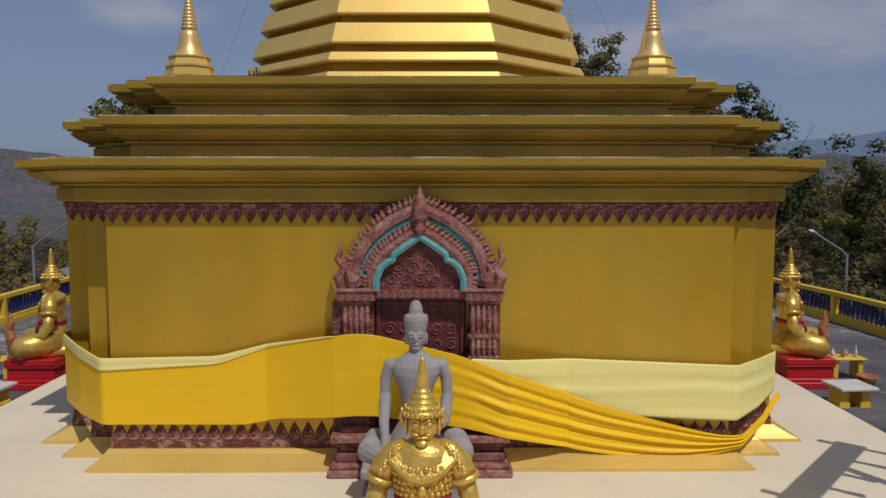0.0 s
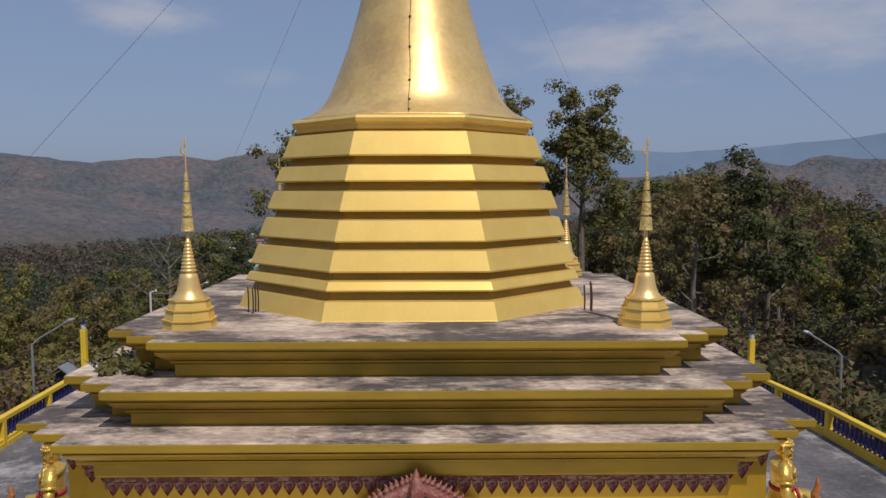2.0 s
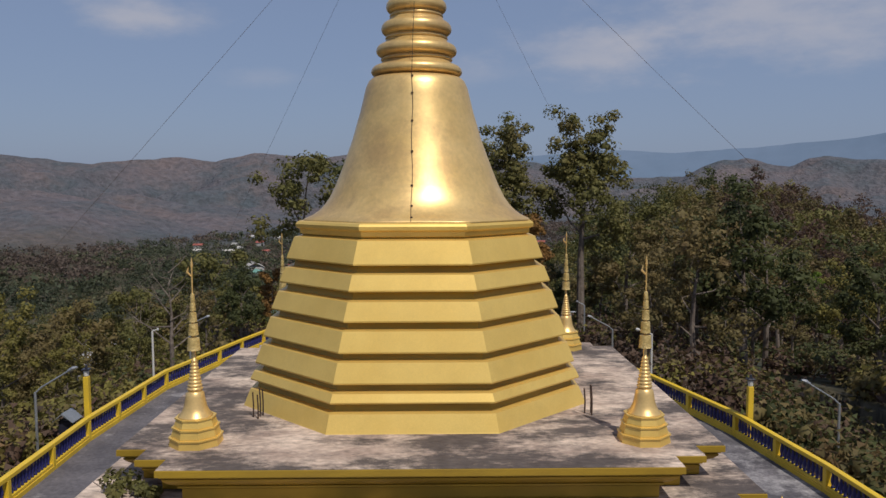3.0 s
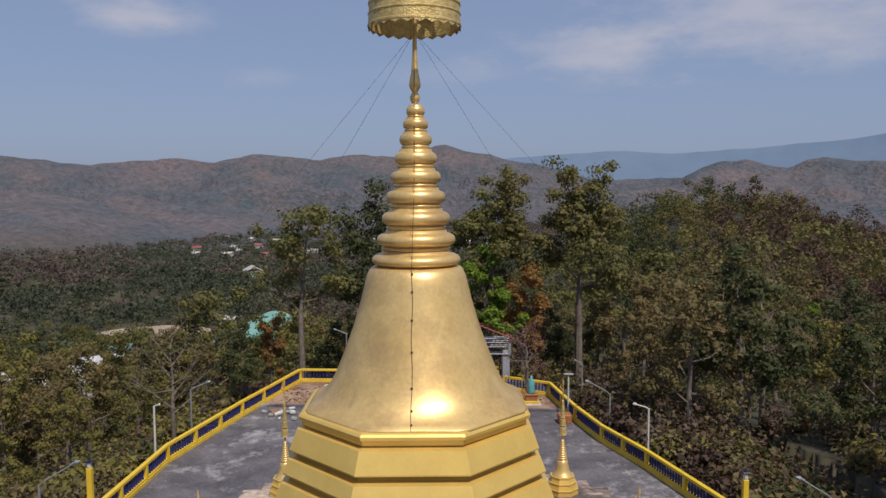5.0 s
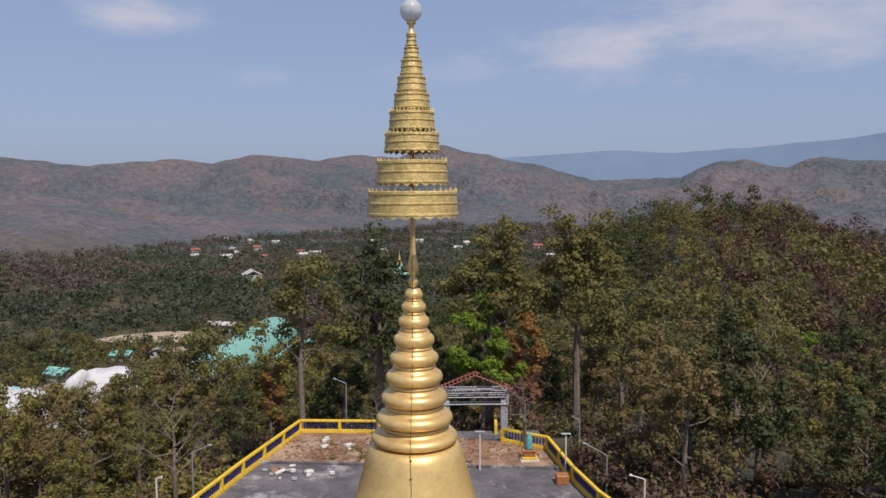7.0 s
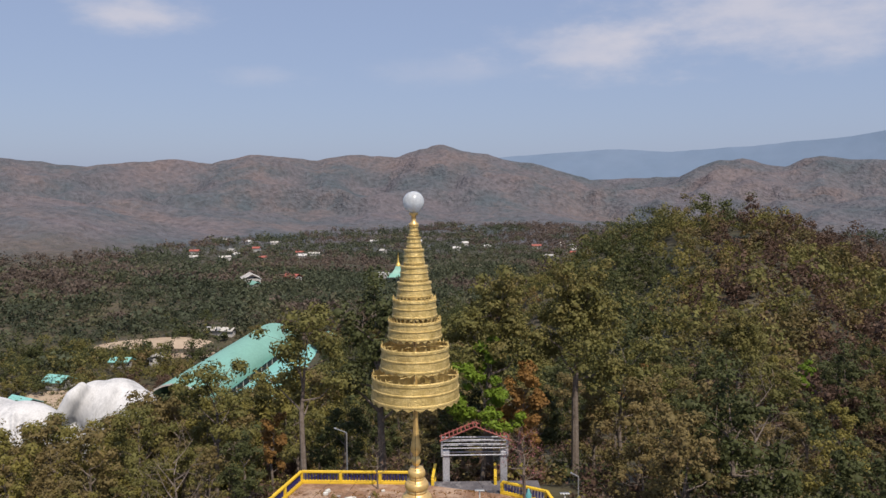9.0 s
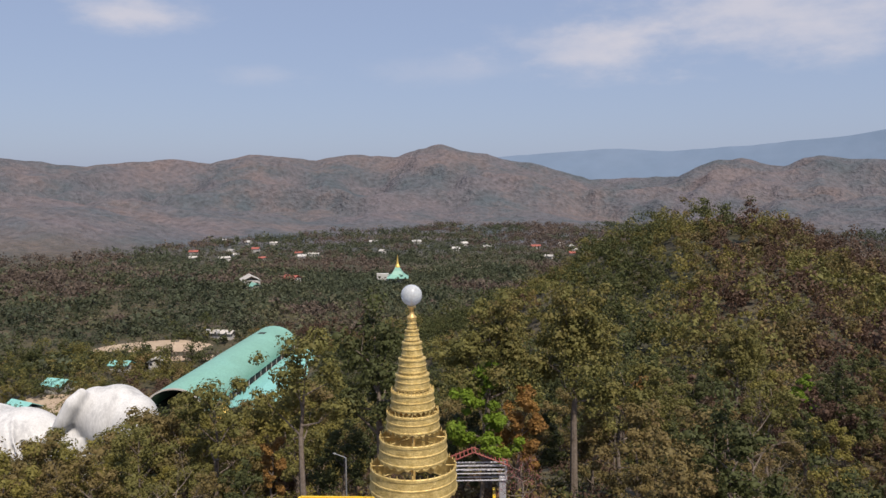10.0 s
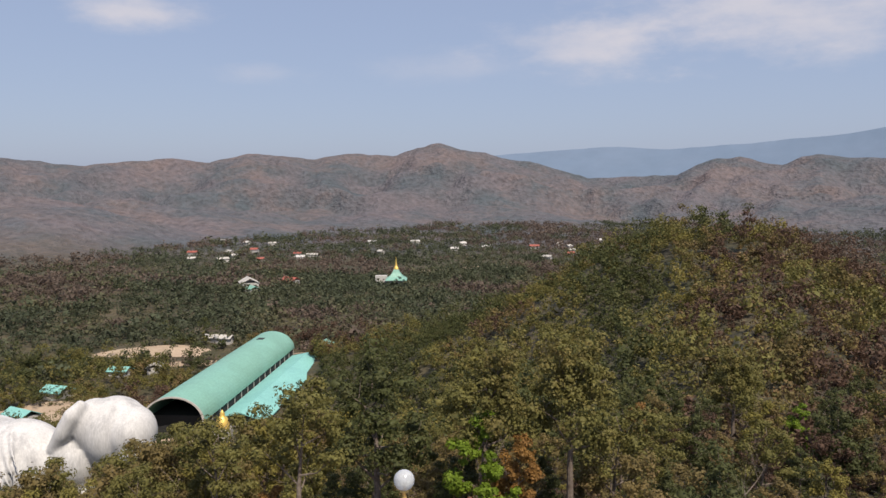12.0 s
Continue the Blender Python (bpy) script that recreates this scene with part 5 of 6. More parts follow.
    return tagged(ob, label, "statue", "guardian statues")


g = guardian("guardian_statue", "ornate gilded kneeling guardian with a tall tiered crown", 1.24)
g.matrix_basis = pose(0.16, -7.62, -0.12)
g = guardian("guardian_statue", "smooth gilded crowned guardian kneeling on a red plinth", 1.36)
g.matrix_basis = pose(7.72, 1.0, 0.05, 0, 0, 72)
g2 = guardian("guardian_statue", "gilded guardian holding a staff on a red plinth", 1.36)
g2.matrix_basis = pose(-7.7, 0.95, 0.05, 0, 0, -72)
M_PLRED = mat("glossy_red_paint", (0.48, 0.012, 0.018), (0.42, 0.01, 0.015), 2, 0.4, 0, 0.05, 40)
for sx in (1, -1):
    pl = empty("plinth", "bright red stepped plinth under a gilded statue", "plinth", "red plinths", (sx * 7.88, 1.0, -0.55))
    for z0, z1, hx, hy in ((0, 0.13, 0.62, 0.84), (0.13, 0.2, 0.55, 0.77), (0.2, 0.42, 0.48, 0.7), (0.42, 0.47, 0.52, 0.74), (0.47, 0.6, 0.5, 0.75)):
        bm = bmesh.new()
        box(bm, -hx, hx, -hy, hy, z0, z1, 0.014)
        part("course", bm, M_PLRED, pl)
# naga-topped staff and offerings
M_OFFER = mat("orange_carved_wood", (0.40, 0.16, 0.05), (0.30, 0.11, 0.04), 9, 0.5, 0, 0.6, 30)
M_WHITE = mat("white_terrazzo", (0.62, 0.60, 0.55), (0.54, 0.52, 0.48), 3, 0.6, 0, 0.1, 60, (0.35, 0.33, 0.3), 0.4)
for x, y in ((8.42, 0.9), (-8.5, 0.75)):
    bm = bmesh.new()
    tube(bm, [(0, 0, 0), (0, 0, 0.7), (0.02, 0, 0.95), (-0.03, 0, 1.12), (0.03, 0, 1.28), (0, 0, 1.5)], [0.1, 0.06, 0.11, 0.09, 0.07, 0.01], 9)
    st = tagged(part("carved_staff", bm, M_OFFER), "orange carved staff standing beside the gilded statue", "staff", "staffs")
    st.matrix_basis = pose(x, y, -0.55)
for sx in (1, -1):
    tb = empty("offering_table", "small yellow offering table beside the plinth", "table", "offering tables", (sx * 9.0, 1.1, -0.55))
    bm = bmesh.new()
    box(bm, -0.36, 0.36, -0.24, 0.24, 0.42, 0.46, 0.01)
    part("tabletop", bm, M_YEL, tb)
    for lx in (-0.26, 0.26):
        bm = bmesh.new()
        box(bm, lx - 0.05, lx + 0.05, -0.18, 0.18, 0, 0.42, 0.01)
        part("leg", bm, M_YEL, tb)
    for k, (dx, h, r) in enumerate(((-0.22, 0.16, 0.05), (-0.08, 0.22, 0.04), (0.06, 0.14, 0.055), (0.2, 0.25, 0.03), (0.28, 0.15, 0.04))):
        bm = bmesh.new()
        lathe(bm, [(r * 0.7, 0), (r, h * 0.2), (r * 0.9, h * 0.55), (r * 0.35, h * 0.75), (r * 0.4, h * 0.95), (r * 0.2, h)], 12)
        o = part("vase", bm, (M_WHITE, M_OFFER, M_STEEL)[k % 3], smooth=True)
        tagged(o, "small offering vase standing on the table", "vase", "offerings")
        o.matrix_basis = pose(sx * (9.0 + dx), 1.1 + 0.07 * (-1) ** k, -0.09)
    bn = empty("bench", "white terrazzo bench with chipped edges", "bench", "benches", (sx * 8.0, -0.95, -0.55), 4 * sx)
    bm = bmesh.new()
    box(bm, -0.36, 0.36, -0.34, 0.34, 0.34, 0.4, 0.012)
    part("seat", bm, M_WHITE, bn)
    for lx in (-0.2, 0.2):
        bm = bmesh.new()
        loft(bm, [[(lx - w, -0.2, z), (lx + w, -0.2, z), (lx + w, 0.2, z), (lx - w, 0.2, z)] for z, w in ((0, 0.1), (0.08, 0.1), (0.14, 0.06), (0.34, 0.08))])
        part("leg", bm, M_YEL, bn)
    bm = bmesh.new()
    lathe(bm, [(0.1, 0), (0.17, 0.04), (0.2, 0.16), (0.21, 0.2), (0.18, 0.2), (0.16, 0.1), (0.02, 0.08)], 18)
    o = tagged(part("incense_pot", bm, M_OFFER, smooth=True), "brown clay incense pot on the terrace", "pot", "incense pots")
    o.matrix_basis = pose(sx * 9.15, 0.5, -0.55)

# unseen frame added beside the platform's front to cast a shadow on it
fr = empty("roof_frame", "unseen added board and bars on a post, casting a shadow", "frame", at=(6.26, -6.63, SLAB))
bm = bmesh.new()
box(bm, -0.06, 0.06, -0.06, 0.06, 0, 2.6, 0.006)
part("post", bm, M_BARK, fr)
bm = bmesh.new()
box(bm, -1.8, 1.02, -0.19, 0.19, 2.6, 2.66, 0.01, pose(0, 0, 0, 0, 0, 48.7))
part("board", bm, M_BARK, fr)
for k in range(5):
    bm = bmesh.new()
    x = -1.5 + k * 0.6
    tube(bm, [(x, -0.52, 2.57), (x, -0.3, 2.57), (x, 0.42 if k in (0, 4) else 0.1, 2.57)], [0.065, 0.045, 0.06], 8)
    bmesh.ops.transform(bm, matrix=pose(0, 0, 0, 0, 0, 48.7), verts=bm.verts)
    part("rafter", bm, M_BARK, fr)

# ---- balustrade ----
bm = bmesh.new()
lathe(bm, [(0.05, 0), (0.05, 0.04), (0.03, 0.07), (0.055, 0.17), (0.06, 0.24), (0.035, 0.38), (0.03, 0.43), (0.05, 0.46), (0.05, 0.5)], 8)
BAL = bpy.data.meshes.new("baluster")
bm.to_mesh(BAL)
bm.free()
BAL.materials.append(M_BLUE)
BAL.shade_smooth()


def balustrade(p, q, z=TERR):
    p, q = Vector(p), Vector(q)
    n = max(1, round((q - p).length / 2.6))
    turn = math.degrees(math.atan2(q.y - p.y, q.x - p.x))
    for k in range(n):
        a = p.lerp(q, k / n)
        L = (q - p).length / n
        b = empty("balustrade", "yellow concrete balustrade bay with navy blue balusters", "balustrade", "balustrade bays", (a.x, a.y, z), turn)
        for name, x0, x1, hy, z0, z1 in (("kerb", 0.09, L - 0.09, 0.11, -0.2, 0.16), ("lower_rail", 0.09, L - 0.09, 0.08, 0.16, 0.26), ("top_rail", 0, L, 0.1, 0.78, 0.92), ("post", -0.1, 0.1, 0.1, -0.2, 0.775)):
            bm = bmesh.new()
            box(bm, x0, x1, -hy, hy, z0, z1, 0.014)
            part(name, bm, M_YEL, b)
        m = max(2, int((L - 0.3) / 0.21))
        for i in range(m):
            share("baluster", BAL, b, pose(0.18 + (L - 0.36) * (i + 0.5) / m, 0, 0.27))


for line in (RAIL_L[1:], [(-8.75, 36.2), (-0.6, 35.75)], [(4.9, 33.9), (7.6, 32.2)], RAIL_R[1:][::-1]):
    for p, q in zip(line, line[1:]):
        balustrade(p, q)
# stair flanks at the gate, dropping away
for x in (0.3, 4.6):
    balustrade((x, 35.6), (x + 0.2, 38.2), TERR - 0.35)

# ---- lamps and posts ----
M_PANEL = mat("black_solar_panel", (0.02, 0.02, 0.03), (0.03, 0.03, 0.045), 5, 0.3, 0, 0, 30)


def street_lamp(x, y, top, ax, az, white=False, foot=None):
    z0 = float(ground_height(x, y)) if foot is None else foot
    l = empty("street_lamp", "white-painted terrace lamp post with a short arm" if white else "galvanised street lamp with a long slanted arm", "street lamp", "lamps", (x, y, z0))
    m = M_WHITE if white else M_STEEL
    bm = bmesh.new()
    tube(bm, [(0, 0, -0.1), (0, 0, top - z0)], [0.055, 0.045], 10)
    part("pole", bm, m, l)
    bm = bmesh.new()
    tube(bm, [(0, 0, top - z0 - 0.03), (ax * 0.15, 0, top - z0 + az * 0.2), (ax * 0.8, 0, top - z0 + az * 0.85)], [0.035, 0.032, 0.03], 8)
    part("arm", bm, m, l)
    bm = bmesh.new()
    tube(bm, [(ax * 0.78, 0, top - z0 + az * 0.84), (ax * 0.9, 0, top - z0 + az * 0.95), (ax, 0, top - z0 + az)], [0.05, 0.075, 0.04], 8)
    part("lamp_head", bm, m, l)


street_lamp(14.82, 11.9, 1.13, -1.4, 0.87)
street_lamp(-14.6, 13.3, 1.35, 1.6, 0.95)
street_lamp(10.5, 20.5, 2.06, -0.76, 0.23, True)
street_lamp(9.95, 26.0, 1.27, -1.37, 0.75)
street_lamp(-12.9, 20.6, 2.3, 0.3, 0.08, True)
street_lamp(-12.9, 26.0, 1.66, 1.1, 0.45)
street_lamp(-5.8, 38.0, 2.4, -0.9, 0.35)
street_lamp(9.3, 30.5, 1.9, -0.5, 0.25)
for x, y, h in ((8.0, 27.9, 2.45), (3.09, 28.9, 2.3)):
    l = empty("solar_lamp", "white lamp post with a flat solar head", "lamp", "solar lamps", (x, y, TERR))
    bm = bmesh.new()
    tube(bm, [(0, 0, 0), (0, 0, h)], [0.05, 0.045], 10)
    part("pole", bm, M_WHITE, l)
    bm = bmesh.new()
    box(bm, -0.28, 0.28, -0.12, 0.12, h, h + 0.05, 0.01)
    part("panel", bm, M_STEEL, l)
for x, y, h in ((12.05, 13.0, 2.05), (-12.95, 13.9, 2.35)):
    l = empty("lamp_pillar", "yellow square pillar carrying a small solar lamp", "pillar", "lamp pillars", (x, y, TERR))
    bm = bmesh.new()
    box(bm, -0.1, 0.1, -0.1, 0.1, 0, h, 0.012)
    part("shaft", bm, M_YEL, l)
    bm = bmesh.new()
    lathe(bm, [(0.05, h), (0.09, h + 0.03), (0.1, h + 0.2), (0.07, h + 0.24)], 12)
    part("lamp", bm, M_WHITE, l)
    bm = bmesh.new()
    box(bm, -0.14, 0.14, -0.14, 0.14, h + 0.24, h + 0.3, 0.012)
    tube(bm, [(0, 0, h + 0.3), (0.02, 0, h + 0.44)], [0.06, 0.04], 8)
    part("solar_cap", bm, M_PANEL, l)
# spirit house behind the balustrade
sh = empty("spirit_house", "small grey-roofed spirit house on a post", "shrine", at=(-13.75, 13.9, -1.6))
for nm, bx, mt in (("post", (-0.06, 0.06, -0.06, 0.06, 0, 1.2), M_STEEL), ("cabin", (-0.22, 0.22, -0.2, 0.2, 1.2, 1.75), M_PANEL)):
    bm = bmesh.new()
    box(bm, *bx, 0.01)
    part(nm, bm, mt, sh)
bm = bmesh.new()
loft(bm, [[(-0.4, -0.42, 1.72), (0, -0.42, 2.08), (0.4, -0.42, 1.72), (0, -0.42, 2.02)], [(-0.4, 0.42, 1.72), (0, 0.42, 2.08), (0.4, 0.42, 1.72), (0, 0.42, 2.02)]])
part("roof", bm, M_STEEL, sh)

# guy wires from the finial
for k, (x, y, z) in enumerate(((-13, 19, -1.4), (12.6, 19, -1.4), (-14.5, -5, -2.5), (16, -8.5, -3))):
    bm = bmesh.new()
    a, b = Vector((-0.04, 0, 15.42)), Vector((x, y, z))
    pts = [a.lerp(b, f) - Vector((0, 0, 0.5 * f * (1 - f))) for f in np.linspace(0, 1, 14)]
    tube(bm, pts, [0.003] * 14, 4)
    tagged(part("guy_wire", bm, M_IRON), "thin dark steel guy wire staying the finial", "wire", "guy wires")

# plant rooted on the second tier
v, f = leaf_cloud([(-4.42, -3.85, 4.6), (-4.2, -3.9, 4.62), (-3.95, -4.05, 4.53), (-4.3, -4.1, 4.5), (-3.75, -4.15, 4.52)], [0.2, 0.2, 0.13, 0.14, 0.12], 60, 0.06, 0.8, seed=5)
bush = empty("bush", "green weed bush rooted on the roof slab", "bush", at=(0, 0, 0))
part_np("leaves", v, f, L_OLIVE, bush)
bm = bmesh.new()
for k in range(6):
    tube(bm, [(-4.4 + 0.05 * k, -3.98, 4.42), (-4.7 + 0.14 * k, -3.95 - 0.03 * k, 4.62)], [0.012, 0.006], 5)
part("stems", bm, M_BARK, bush)

# ---- gate and clutter at the back ----
M_SILV = mat("silver_patterned_sheet", (0.55, 0.55, 0.58), (0.35, 0.35, 0.38), 12, 0.45, 0.3, 0.5, 30, (0.2, 0.2, 0.22), 0.5)
M_RUSTR = mat("faded_red_steel", (0.33, 0.09, 0.07), (0.25, 0.07, 0.06), 4, 0.6, 0, 0.2, 30)
gate = empty("gate", "unfinished gate with silvered pillars and a red gable frame", "gate", at=(3.25, 36.6, -1.0))
for sx in (-1, 1):
    bm = bmesh.new()
    box(bm, sx * 2.0 - 0.24, sx * 2.0 + 0.24, -0.24, 0.24, 0, 2.5, 0.02)
    part("pillar", bm, M_SILV, gate)
    for yy in (-0.5, 0.5):
        bm = bmesh.new()
        tube(bm, [(sx * 2.45, yy, 3.35), (0, yy, 4.35)], [0.05, 0.05], 6)
        part("rafter", bm, M_RUSTR, gate)
for z, h in ((2.25, 0.07), (2.75, 0.05), (3.05, 0.05), (3.3, 0.09)):
    for yy in (-0.3, 0.3):
        bm = bmesh.new()
        box(bm, -2.35, 2.3, yy - 0.05, yy + 0.05, z, z + h, 0.01)
        part("beam", bm, M_SILV, gate)
for k in range(9):
    f = k / 8 * 0.9 + 0.05
    for sx in (-1, 1):
        bm = bmesh.new()
        box(bm, sx * 2.45 * (1 - f) - 0.03, sx * 2.45 * (1 - f) + 0.03, -0.62, 0.62, 3.37 + f, 3.42 + f)
        part("purlin", bm, M_RUSTR, gate)
for sx in (-2.3, 2.25):
    for yy in (-0.3, 0.3):
        bm = bmesh.new()
        box(bm, sx - 0.05, sx + 0.05, yy - 0.05, yy + 0.05, 2.2, 3.4)
        part("upright", bm, M_SILV, gate)
# low kerb between the terrace and the earth bed
bm = bmesh.new()
box(bm, -9.0, 9.0, -0.09, 0.09, -0.1, 0.16, 0.015)
o = tagged(part("kerb", bm, M_TERR), "dark stained concrete kerb along the earth bed", "kerb", kind="structure")
o.matrix_basis = pose(-1.22, 29.6, TERR, 0, 0, math.degrees(math.atan2(-1.5, 17.95)))
# fallen leaves and weeds on the earth bed
r = np.random.RandomState(37)
px, py = r.uniform(-9.2, 7.2, 420), r.uniform(30.3, 34.6, 420)
v, f = leaf_cloud(np.column_stack([px, py, np.full(420, TERR + 0.05)]), np.full(420, 0.16), 5, 0.07, 0.2, rng_=r)
tagged(part_np("leaf_litter", v, f, L_RUST), "dry brown fallen leaves on the earth bed", "leaves", kind="stuff")
px, py = r.uniform(-6.6, -2.5, 16), r.uniform(30.2, 34, 16)
v, f = leaf_cloud(np.column_stack([px, py, np.full(16, TERR + 0.16)]), np.full(16, 0.2), 26, 0.08, 0.9, rng_=r)
tagged(part_np("weeds", v, f, L_YELL), "small green weeds sprouting on the earth bed", "weeds", kind="stuff")
# rubble and boxes
r = np.random.RandomState(31)
for k in range(34):
    if k < 20:
        x, y = -8.2 + r.normal() * 0.9, 29.0 + r.normal() * 0.7
    else:
        x, y = -5.5 + r.normal() * 1.6, 33.4 + r.normal() * 0.9
    bm = bmesh.new()
    s = r.uniform(0.08, 0.26)
    box(bm, -s, s, -s * r.uniform(0.4, 1), s * 0.8, 0, s * r.uniform(0.5, 1.4), s * 0.2, pose(0, 0, 0, r.uniform(-12, 12), r.uniform(-12, 12), r.uniform(0, 90)))
    o = part("rubble", bm, (M_WHITE, M_SOIL, M_STONE, M_WHITE)[k % 4])
    tagged(o, "broken pale masonry lump lying on the terrace", "rubble", "rubble lumps")
    o.matrix_basis = pose(x, y, TERR + 0.02)
pd = empty("pedestal", "stepped brick and cream pedestal on the earth bed", "pedestal", at=(6.2, 30.4, TERR))
for z0, z1, h, mt in ((0, 0.14, 0.55, M_WHITE), (0.14, 0.3, 0.45, M_YEL), (0.3, 0.62, 0.36, M_OFFER), (0.62, 0.7, 0.42, M_OFFER)):
    bm = bmesh.new()
    box(bm, -h, h, -h * 0.8, h * 0.8, z0, z1, 0.015)
    part("course", bm, mt, pd)
bm = bmesh.new()
lathe(bm, [(0.22, 0), (0.24, 0.1), (0.18, 0.4), (0.2, 0.7), (0.1, 0.85), (0.08, 1.0), (0.01, 1.1)], 14)
o = tagged(part("small_statue", bm, M_TEAL, smooth=True), "small turquoise figure standing on the pedestal", "statue")
o.matrix_basis = pose(6.2, 30.4, TERR + 0.7)
bm = bmesh.new()
box(bm, -0.35, 0.35, -0.35, 0.35, 0, 0.5, 0.03)
o = tagged(part("planter", bm, M_OFFER), "brown square planter at the terrace edge", "planter")
o.matrix_basis = pose(7.6, 26.8, TERR)

# ---- valley: temple buildings ----
M_GREEN = mat("turquoise_roof_sheet", (0.19, 0.39, 0.31), (0.17, 0.345, 0.275), 0.08, 0.5, 0, 0.3, 1.2, (0.22, 0.48, 0.42), 0.4)
M_GREEN2 = mat("pale_turquoise_roof_sheet", (0.22, 0.50, 0.45), (0.19, 0.44, 0.41), 0.08, 0.5, 0, 0.3, 1.2)
M_CONC = mat("pale_concrete", (0.48, 0.45, 0.41), (0.40, 0.38, 0.35), 0.3, 0.85, 0, 0.2, 3)
M_BLACK = mat("near_black_fill", (0.02, 0.02, 0.022), (0.03, 0.03, 0.03), 1, 0.9, 0, 0, 5)
hall = empty("hall", "long hall with a turquoise barrel-vaulted roof", "hall", at=(-93, 258, -68.5), rz=-5.0)
hall.rotation_mode = "XYZ"
LEN, HW = 125, 11.5


def vault(r0, r1, y0, y1, zc, n=24):
    rows = []
    for y in (y0, y1):
        arc = [(-r0 * math.cos(math.pi * i / n), y, zc + r0 * 0.78 * math.sin(math.pi * i / n)) for i in range(n + 1)]
        inn = [(-r1 * math.cos(math.pi * i / n), y, zc + r1 * 0.78 * math.sin(math.pi * i / n)) for i in range(n, -1, -1)]
        rows.append(arc + inn)
    return loft(bmesh.new(), rows)


part("roof", vault(HW, HW - 0.35, 0, LEN, 9.2), M_GREEN, hall)
part("gable_trim", vault(HW + 0.12, HW - 0.6, -0.5, 0.0, 9.2), M_CONC, hall)
# solid near-black block stands in for the shade inside the open hall
bm = bmesh.new()
box(bm, -HW + 0.5, HW - 0.5, 6, LEN - 1, 0, 9.4)
part("wall", bm, M_BLACK, hall, "near-black block painting in the shade under the vault")
for k in range(16):
    for sx in (-1, 1):
        bm = bmesh.new()
        box(bm, sx * (HW - 0.6) - 0.3, sx * (HW - 0.6) + 0.3, 0.6 + k * 8.2, 1.2 + k * 8.2, 0, 9.3)
        part("column", bm, M_CONC, hall)
bm = bmesh.new()
loft(bm, [[(HW + 0.3, y, 6.6), (HW + 8.5, y, 8.3), (HW + 18.5, y, 5.0), (HW + 18.5, y, 4.6), (HW + 8.5, y, 7.9), (HW + 0.3, y, 6.2)] for y in (14, LEN - 6)])
part("annex_roof", bm, M_GREEN2, hall, "lower pale turquoise lean-to roof")
bm = bmesh.new()
box(bm, HW + 1, HW + 17.5, 16, LEN - 8, 0, 5.0)
part("annex_wall", bm, M_CONC, hall)
bm = bmesh.new()
loft(bm, [[(-HW - 0.4, y, 6.5), (-HW - 7, y, 4.6), (-HW - 7, y, 4.3), (-HW - 0.4, y, 6.2)] for y in (3, LEN * 0.55)])
part("side_roof", bm, M_CONC, hall, "pale concrete side aisle roof")
bm = bmesh.new()
box(bm, -1.6, 1.6, LEN - 22, LEN - 18, 9.2 + HW * 0.78 - 0.1, 9.2 + HW * 0.78 + 0.12)
part("hatch", bm, M_BLACK, hall)
# white reclining figure
M_LIME = mat("white_limewash", (0.58, 0.57, 0.56), (0.50, 0.49, 0.48), 0.3, 0.8, 0, 0.5, 2.5, (0.26, 0.255, 0.26), 0.7, (0.5, 0.66), stretch=(1, 1, 0.22))
bm = bmesh.new()
ball(bm, (-88, 196, -43), (9.6, 9.5, 10.2), seg=32)
ball(bm, (-82.5, 194, -42.5), (6.4, 8.4, 7.4), seg=28)
ball(bm, (-81, 191, -47), (4.6, 6, 5), seg=24)
ball(bm, (-93, 195, -41), (6.5, 7, 8), seg=24)
tube(bm, [(-103, 190, -46), (-99.5, 189, -41), (-96.5, 189, -36), (-94, 190.5, -32.6)], [1.6, 2.3, 2.4, 1.3], 14)
ball(bm, (-99, 196, -50), (8, 9, 9), seg=24)
ball(bm, (-114, 195, -51), (13, 12, 12), pose(0, 0, 0, 0, 25, 0), seg=32)
ball(bm, (-130, 197, -53), (23, 14, 15.5), seg=32)
ball(bm, (-175, 196, -56), (34, 13, 12), seg=32)
loft(bm, [[(-196, 186, z), (-74, 188, z), (-74, 206, z), (-196, 208, z)] for z in (-74, -58)])
for k in range(4):
    pts = []
    for q in np.linspace(-1.25, 1.15, 14):
        px = -107 - 1.9 * k - 6.5 * math.sin(q)
        pts.append((px, 195 - 12.6 * math.cos(q) * 1.0 - 0.4, -51 + 12.4 * math.sin(q) - 0.6 * k))
    tube(bm, pts, [0.5] * 14, 6)
fig = fused(part("reclining_statue", bm, M_LIME, smooth=True), 0.6)
tagged(fig, "huge white limewashed reclining statue with weather stains", "statue")
bm = bmesh.new()
lathe(bm, [(2.6, 0), (2.8, 1), (2.2, 2.6), (1.6, 4.0), (0.8, 4.6), (0.9, 5.4), (0.4, 6.2), (0.02, 6.8)], 20)
o = tagged(part("golden_statue", bm, M_GOLD, smooth=True), "golden seated statue beside the hall", "statue")
o.matrix_basis = pose(-72.5, 248, float(ground_height(-72.5, 248)) + 7.0 - 0.2)
bm = bmesh.new()
box(bm, -3, 3, -3, 3, -10, 0.1, 0.2)
o = tagged(part("statue_base", bm, M_CONC), "tall pale concrete base under the golden statue", "base")
o.matrix_basis = pose(-72.5, 248, float(ground_height(-72.5, 248)) + 6.8)


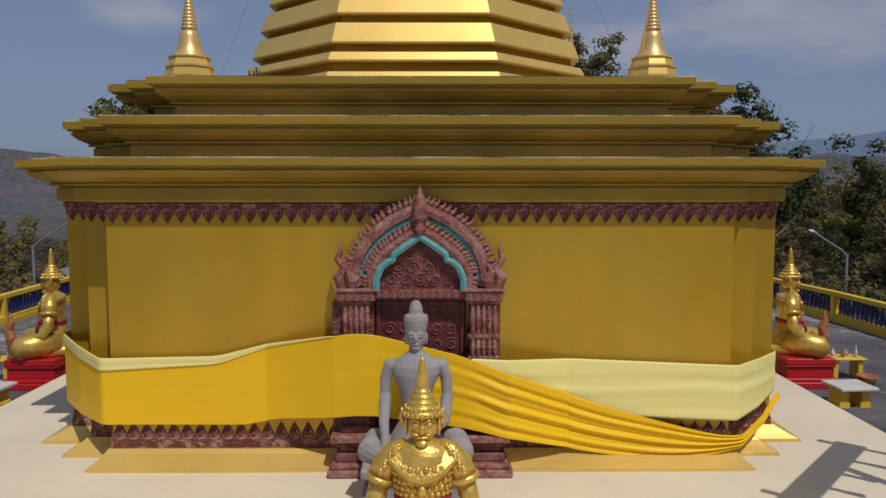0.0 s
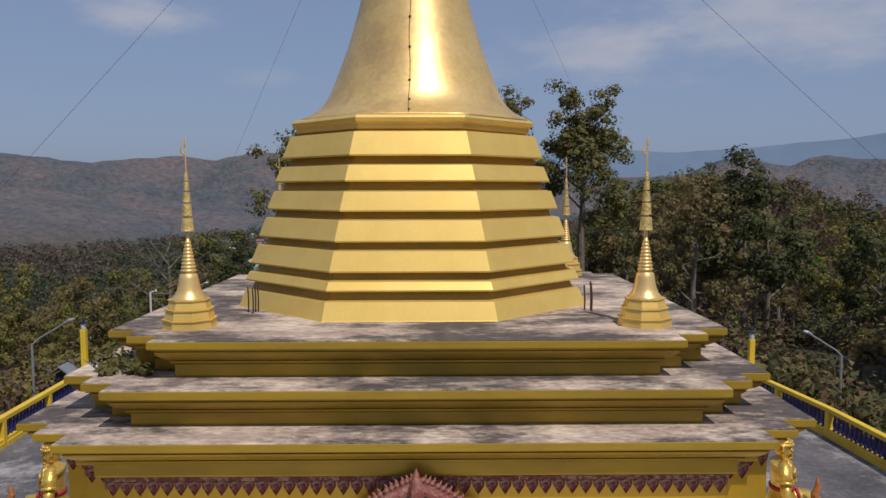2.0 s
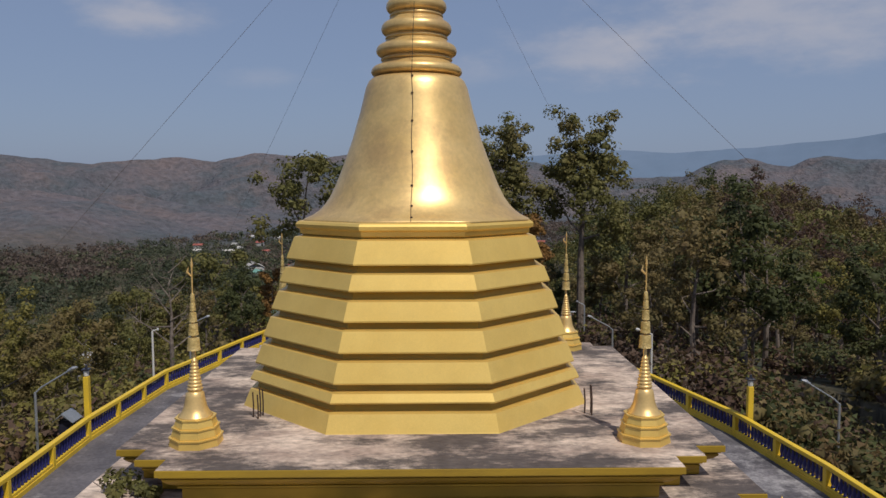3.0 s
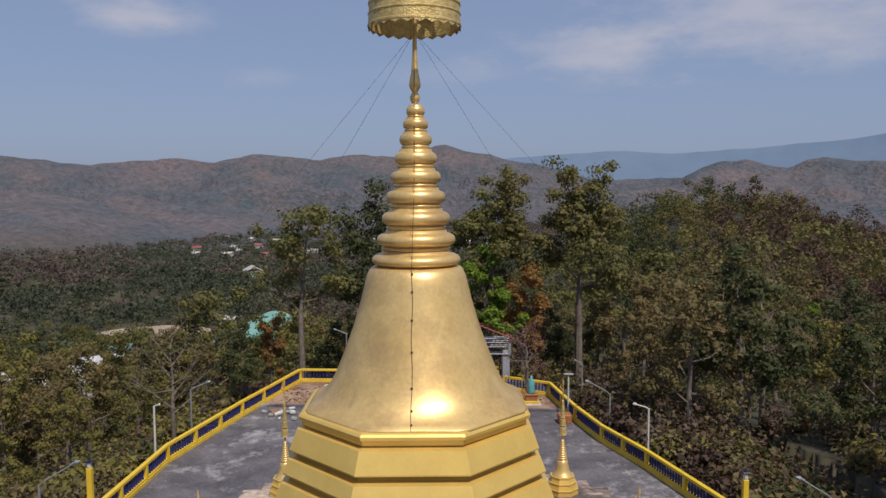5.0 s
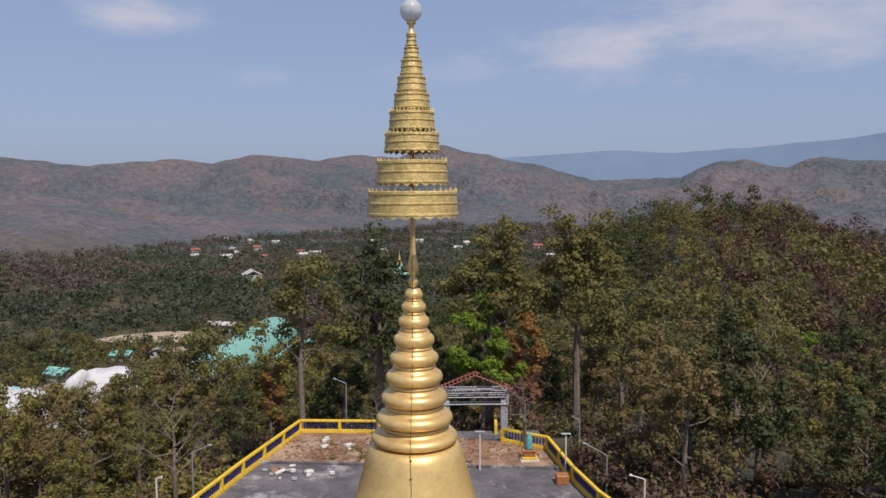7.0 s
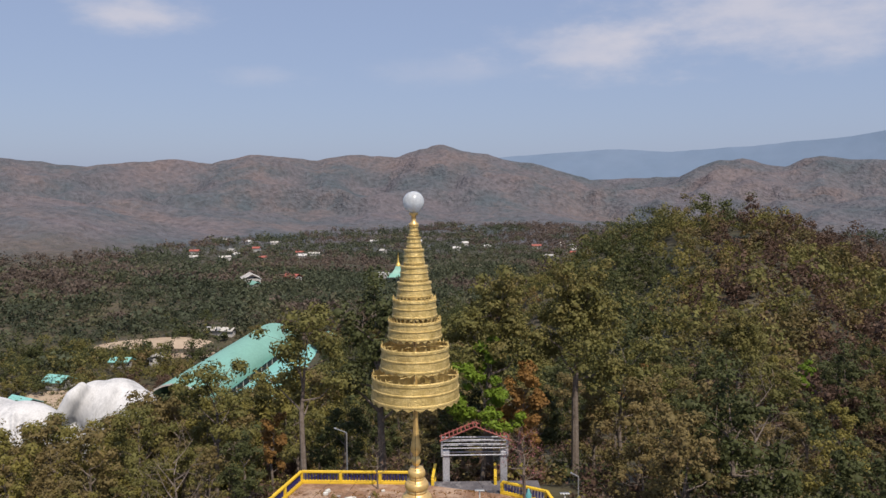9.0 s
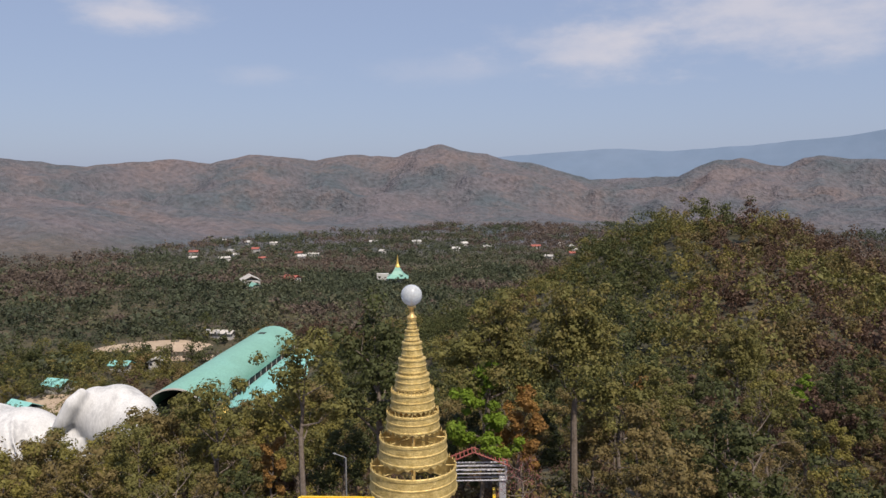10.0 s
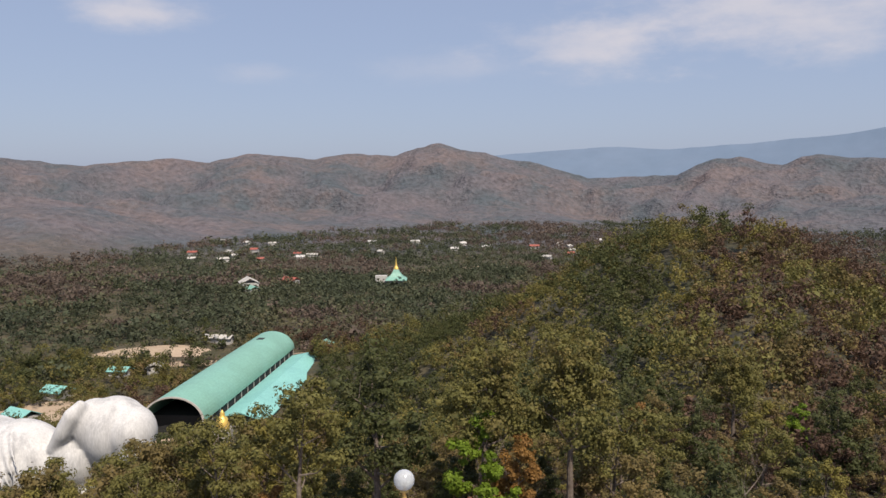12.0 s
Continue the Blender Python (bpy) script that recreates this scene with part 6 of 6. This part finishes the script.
def house(x, y, w, l, h, rz, roof, wall=None, dz=0.0):
    z = float(ground_height(x, y)) + dz
    e = empty("house", "small valley house under a pitched metal roof", "house", "valley houses", (x, y, z), rz)
    bm = bmesh.new()
    box(bm, -w / 2, w / 2, -l / 2, l / 2, -2, h)
    part("wall", bm, wall or M_CONC, e)
    bm = bmesh.new()
    k, q = w / 2 + 0.8, l / 2 + 0.8
    loft(bm, [[(-k, yy, h - 0.2), (0, yy, h + w * 0.28), (k, yy, h - 0.2), (k, yy, h - 0.45), (0, yy, h + w * 0.28 - 0.3), (-k, yy, h - 0.45)] for yy in (-q, q)])
    part("roof", bm, roof, e)
    for s in (-0.3, 0.3):
        bm = bmesh.new()
        box(bm, w * s - w * 0.1, w * s + w * 0.1, -l / 2 - 0.05, -l / 2 + 0.05, h * 0.35, h * 0.75)
        part("window", bm, M_BLACK, e)


M_ROOFR = mat("red_roof_tiles", (0.34, 0.10, 0.07), (0.28, 0.08, 0.06), 0.3, 0.7, 0, 0.2, 2)
M_PLAST = mat("white_plaster_wall", (0.52, 0.50, 0.47), (0.44, 0.42, 0.40), 0.4, 0.8, 0, 0.1, 3)
for x, y, w, l, h, rz, rf in ((-164, 288, 9, 12, 4, 60, M_GREEN2), (-166, 322, 8, 10, 3.5, 70, M_GREEN2), (-150, 352, 6, 9, 3, 80, M_GREEN2), (-136, 360, 6, 8, 3, 10, M_CONC), (-176, 262, 8, 10, 3.5, 50, M_GREEN2),
                              (-118, 410, 5, 16, 3, 75, M_CONC), (-150, 620, 14, 18, 8, 20, M_CONC), (-142, 600, 8, 12, 4, 30, M_GREEN), (-56, 392, 7, 10, 4, 0, M_GREEN), (-130, 700, 10, 14, 5, 60, M_ROOFR)):
    house(x, y, w, l, h, rz, rf, M_PLAST)
r = np.random.RandomState(44)
for k in range(30):
    b = radians([-10, -17, -15, -14.5, -13, -12, -4, 2, 8.4, 10, 11, 13, 18, 24, -8, -1, 5][k % 17] + r.uniform(-0.7, 0.7))
    d = r.uniform(1050, 1450)
    house(d * math.sin(b), d * math.cos(b) - 15, r.uniform(6, 10), r.uniform(8, 16), r.uniform(3, 4.5), r.uniform(40, 140), (M_PLAST, M_ROOFR, M_CONC, M_PLAST)[k % 4], M_PLAST, 0.5)
# far temple
ft = empty("temple", "far temple with a turquoise roof and golden spire", "temple", at=(-30, 690, float(ground_height(-30, 690)) + 4))
bm = bmesh.new()
box(bm, -6.5, 6.5, -6.5, 6.5, -6, 5)
part("wall", bm, M_PLAST, ft)
bm = bmesh.new()
loft(bm, [[(-w, -w, z), (w, -w, z), (w, w, z), (-w, w, z)] for w, z in ((10, 4.4), (9.8, 4.9), (6, 7.5), (3.5, 11), (2.2, 14))])
part("roof", bm, M_GREEN, ft)
bm = bmesh.new()
lathe(bm, [(2.4, 13.8), (2.2, 15), (1.2, 17), (0.8, 19), (0.4, 22), (0.05, 26)], 12)
part("spire", bm, M_GOLD, ft)
bm = bmesh.new()
box(bm, -20, -9, 8, 14, -5, 7)
part("side_wall", bm, M_PLAST, ft)


# bare earth: yards and tracks laid over the ground
def patch(name, label, cx, cy, sx, sy, rz, material, lift=0.25):
    n = 24
    c, s = math.cos(radians(rz)), math.sin(radians(rz))
    P = []
    for k in range(6):
        f = k / 5
        for i in range(n):
            t = 2 * math.pi * i / n
            w = f * (1 + 0.12 * math.sin(3 * t + cx) + 0.08 * math.sin(5 * t))
            u, v = sx * w * math.cos(t), sy * w * math.sin(t)
            P.append((cx + u * c - v * s, cy + u * s + v * c))
    P = np.array(P)
    z = ground_height(P[:, 0], P[:, 1]) + lift
    F = [(k * n + i, k * n + (i + 1) % n, (k + 1) * n + (i + 1) % n, (k + 1) * n + i) for k in range(5) for i in range(n)]
    tagged(part_np(name, np.column_stack([P, z]), F, material), label, "ground", kind="structure")


M_SAND = mat("bare_pale_earth", (0.42, 0.32, 0.23), (0.34, 0.25, 0.18), 0.1, 0.95, 0, 0.3, 1.0, (0.22, 0.19, 0.11), 0.5)
patch("yard", "bare pale earth yard", -146, 388, 30, 9, 8, M_SAND)
patch("track", "pale earth track through the woods", -120, 372, 60, 4, 12, M_SAND, 0.4)
patch("yard", "bare earth before the hall", -95, 246, 24, 10, 0, M_SAND)
patch("yard", "bare earth round the small houses", -166, 300, 26, 14, 20, M_SAND)
patch("yard", "pale dry field in the valley", 60, 900, 70, 22, 5, M_SAND, 1.0)
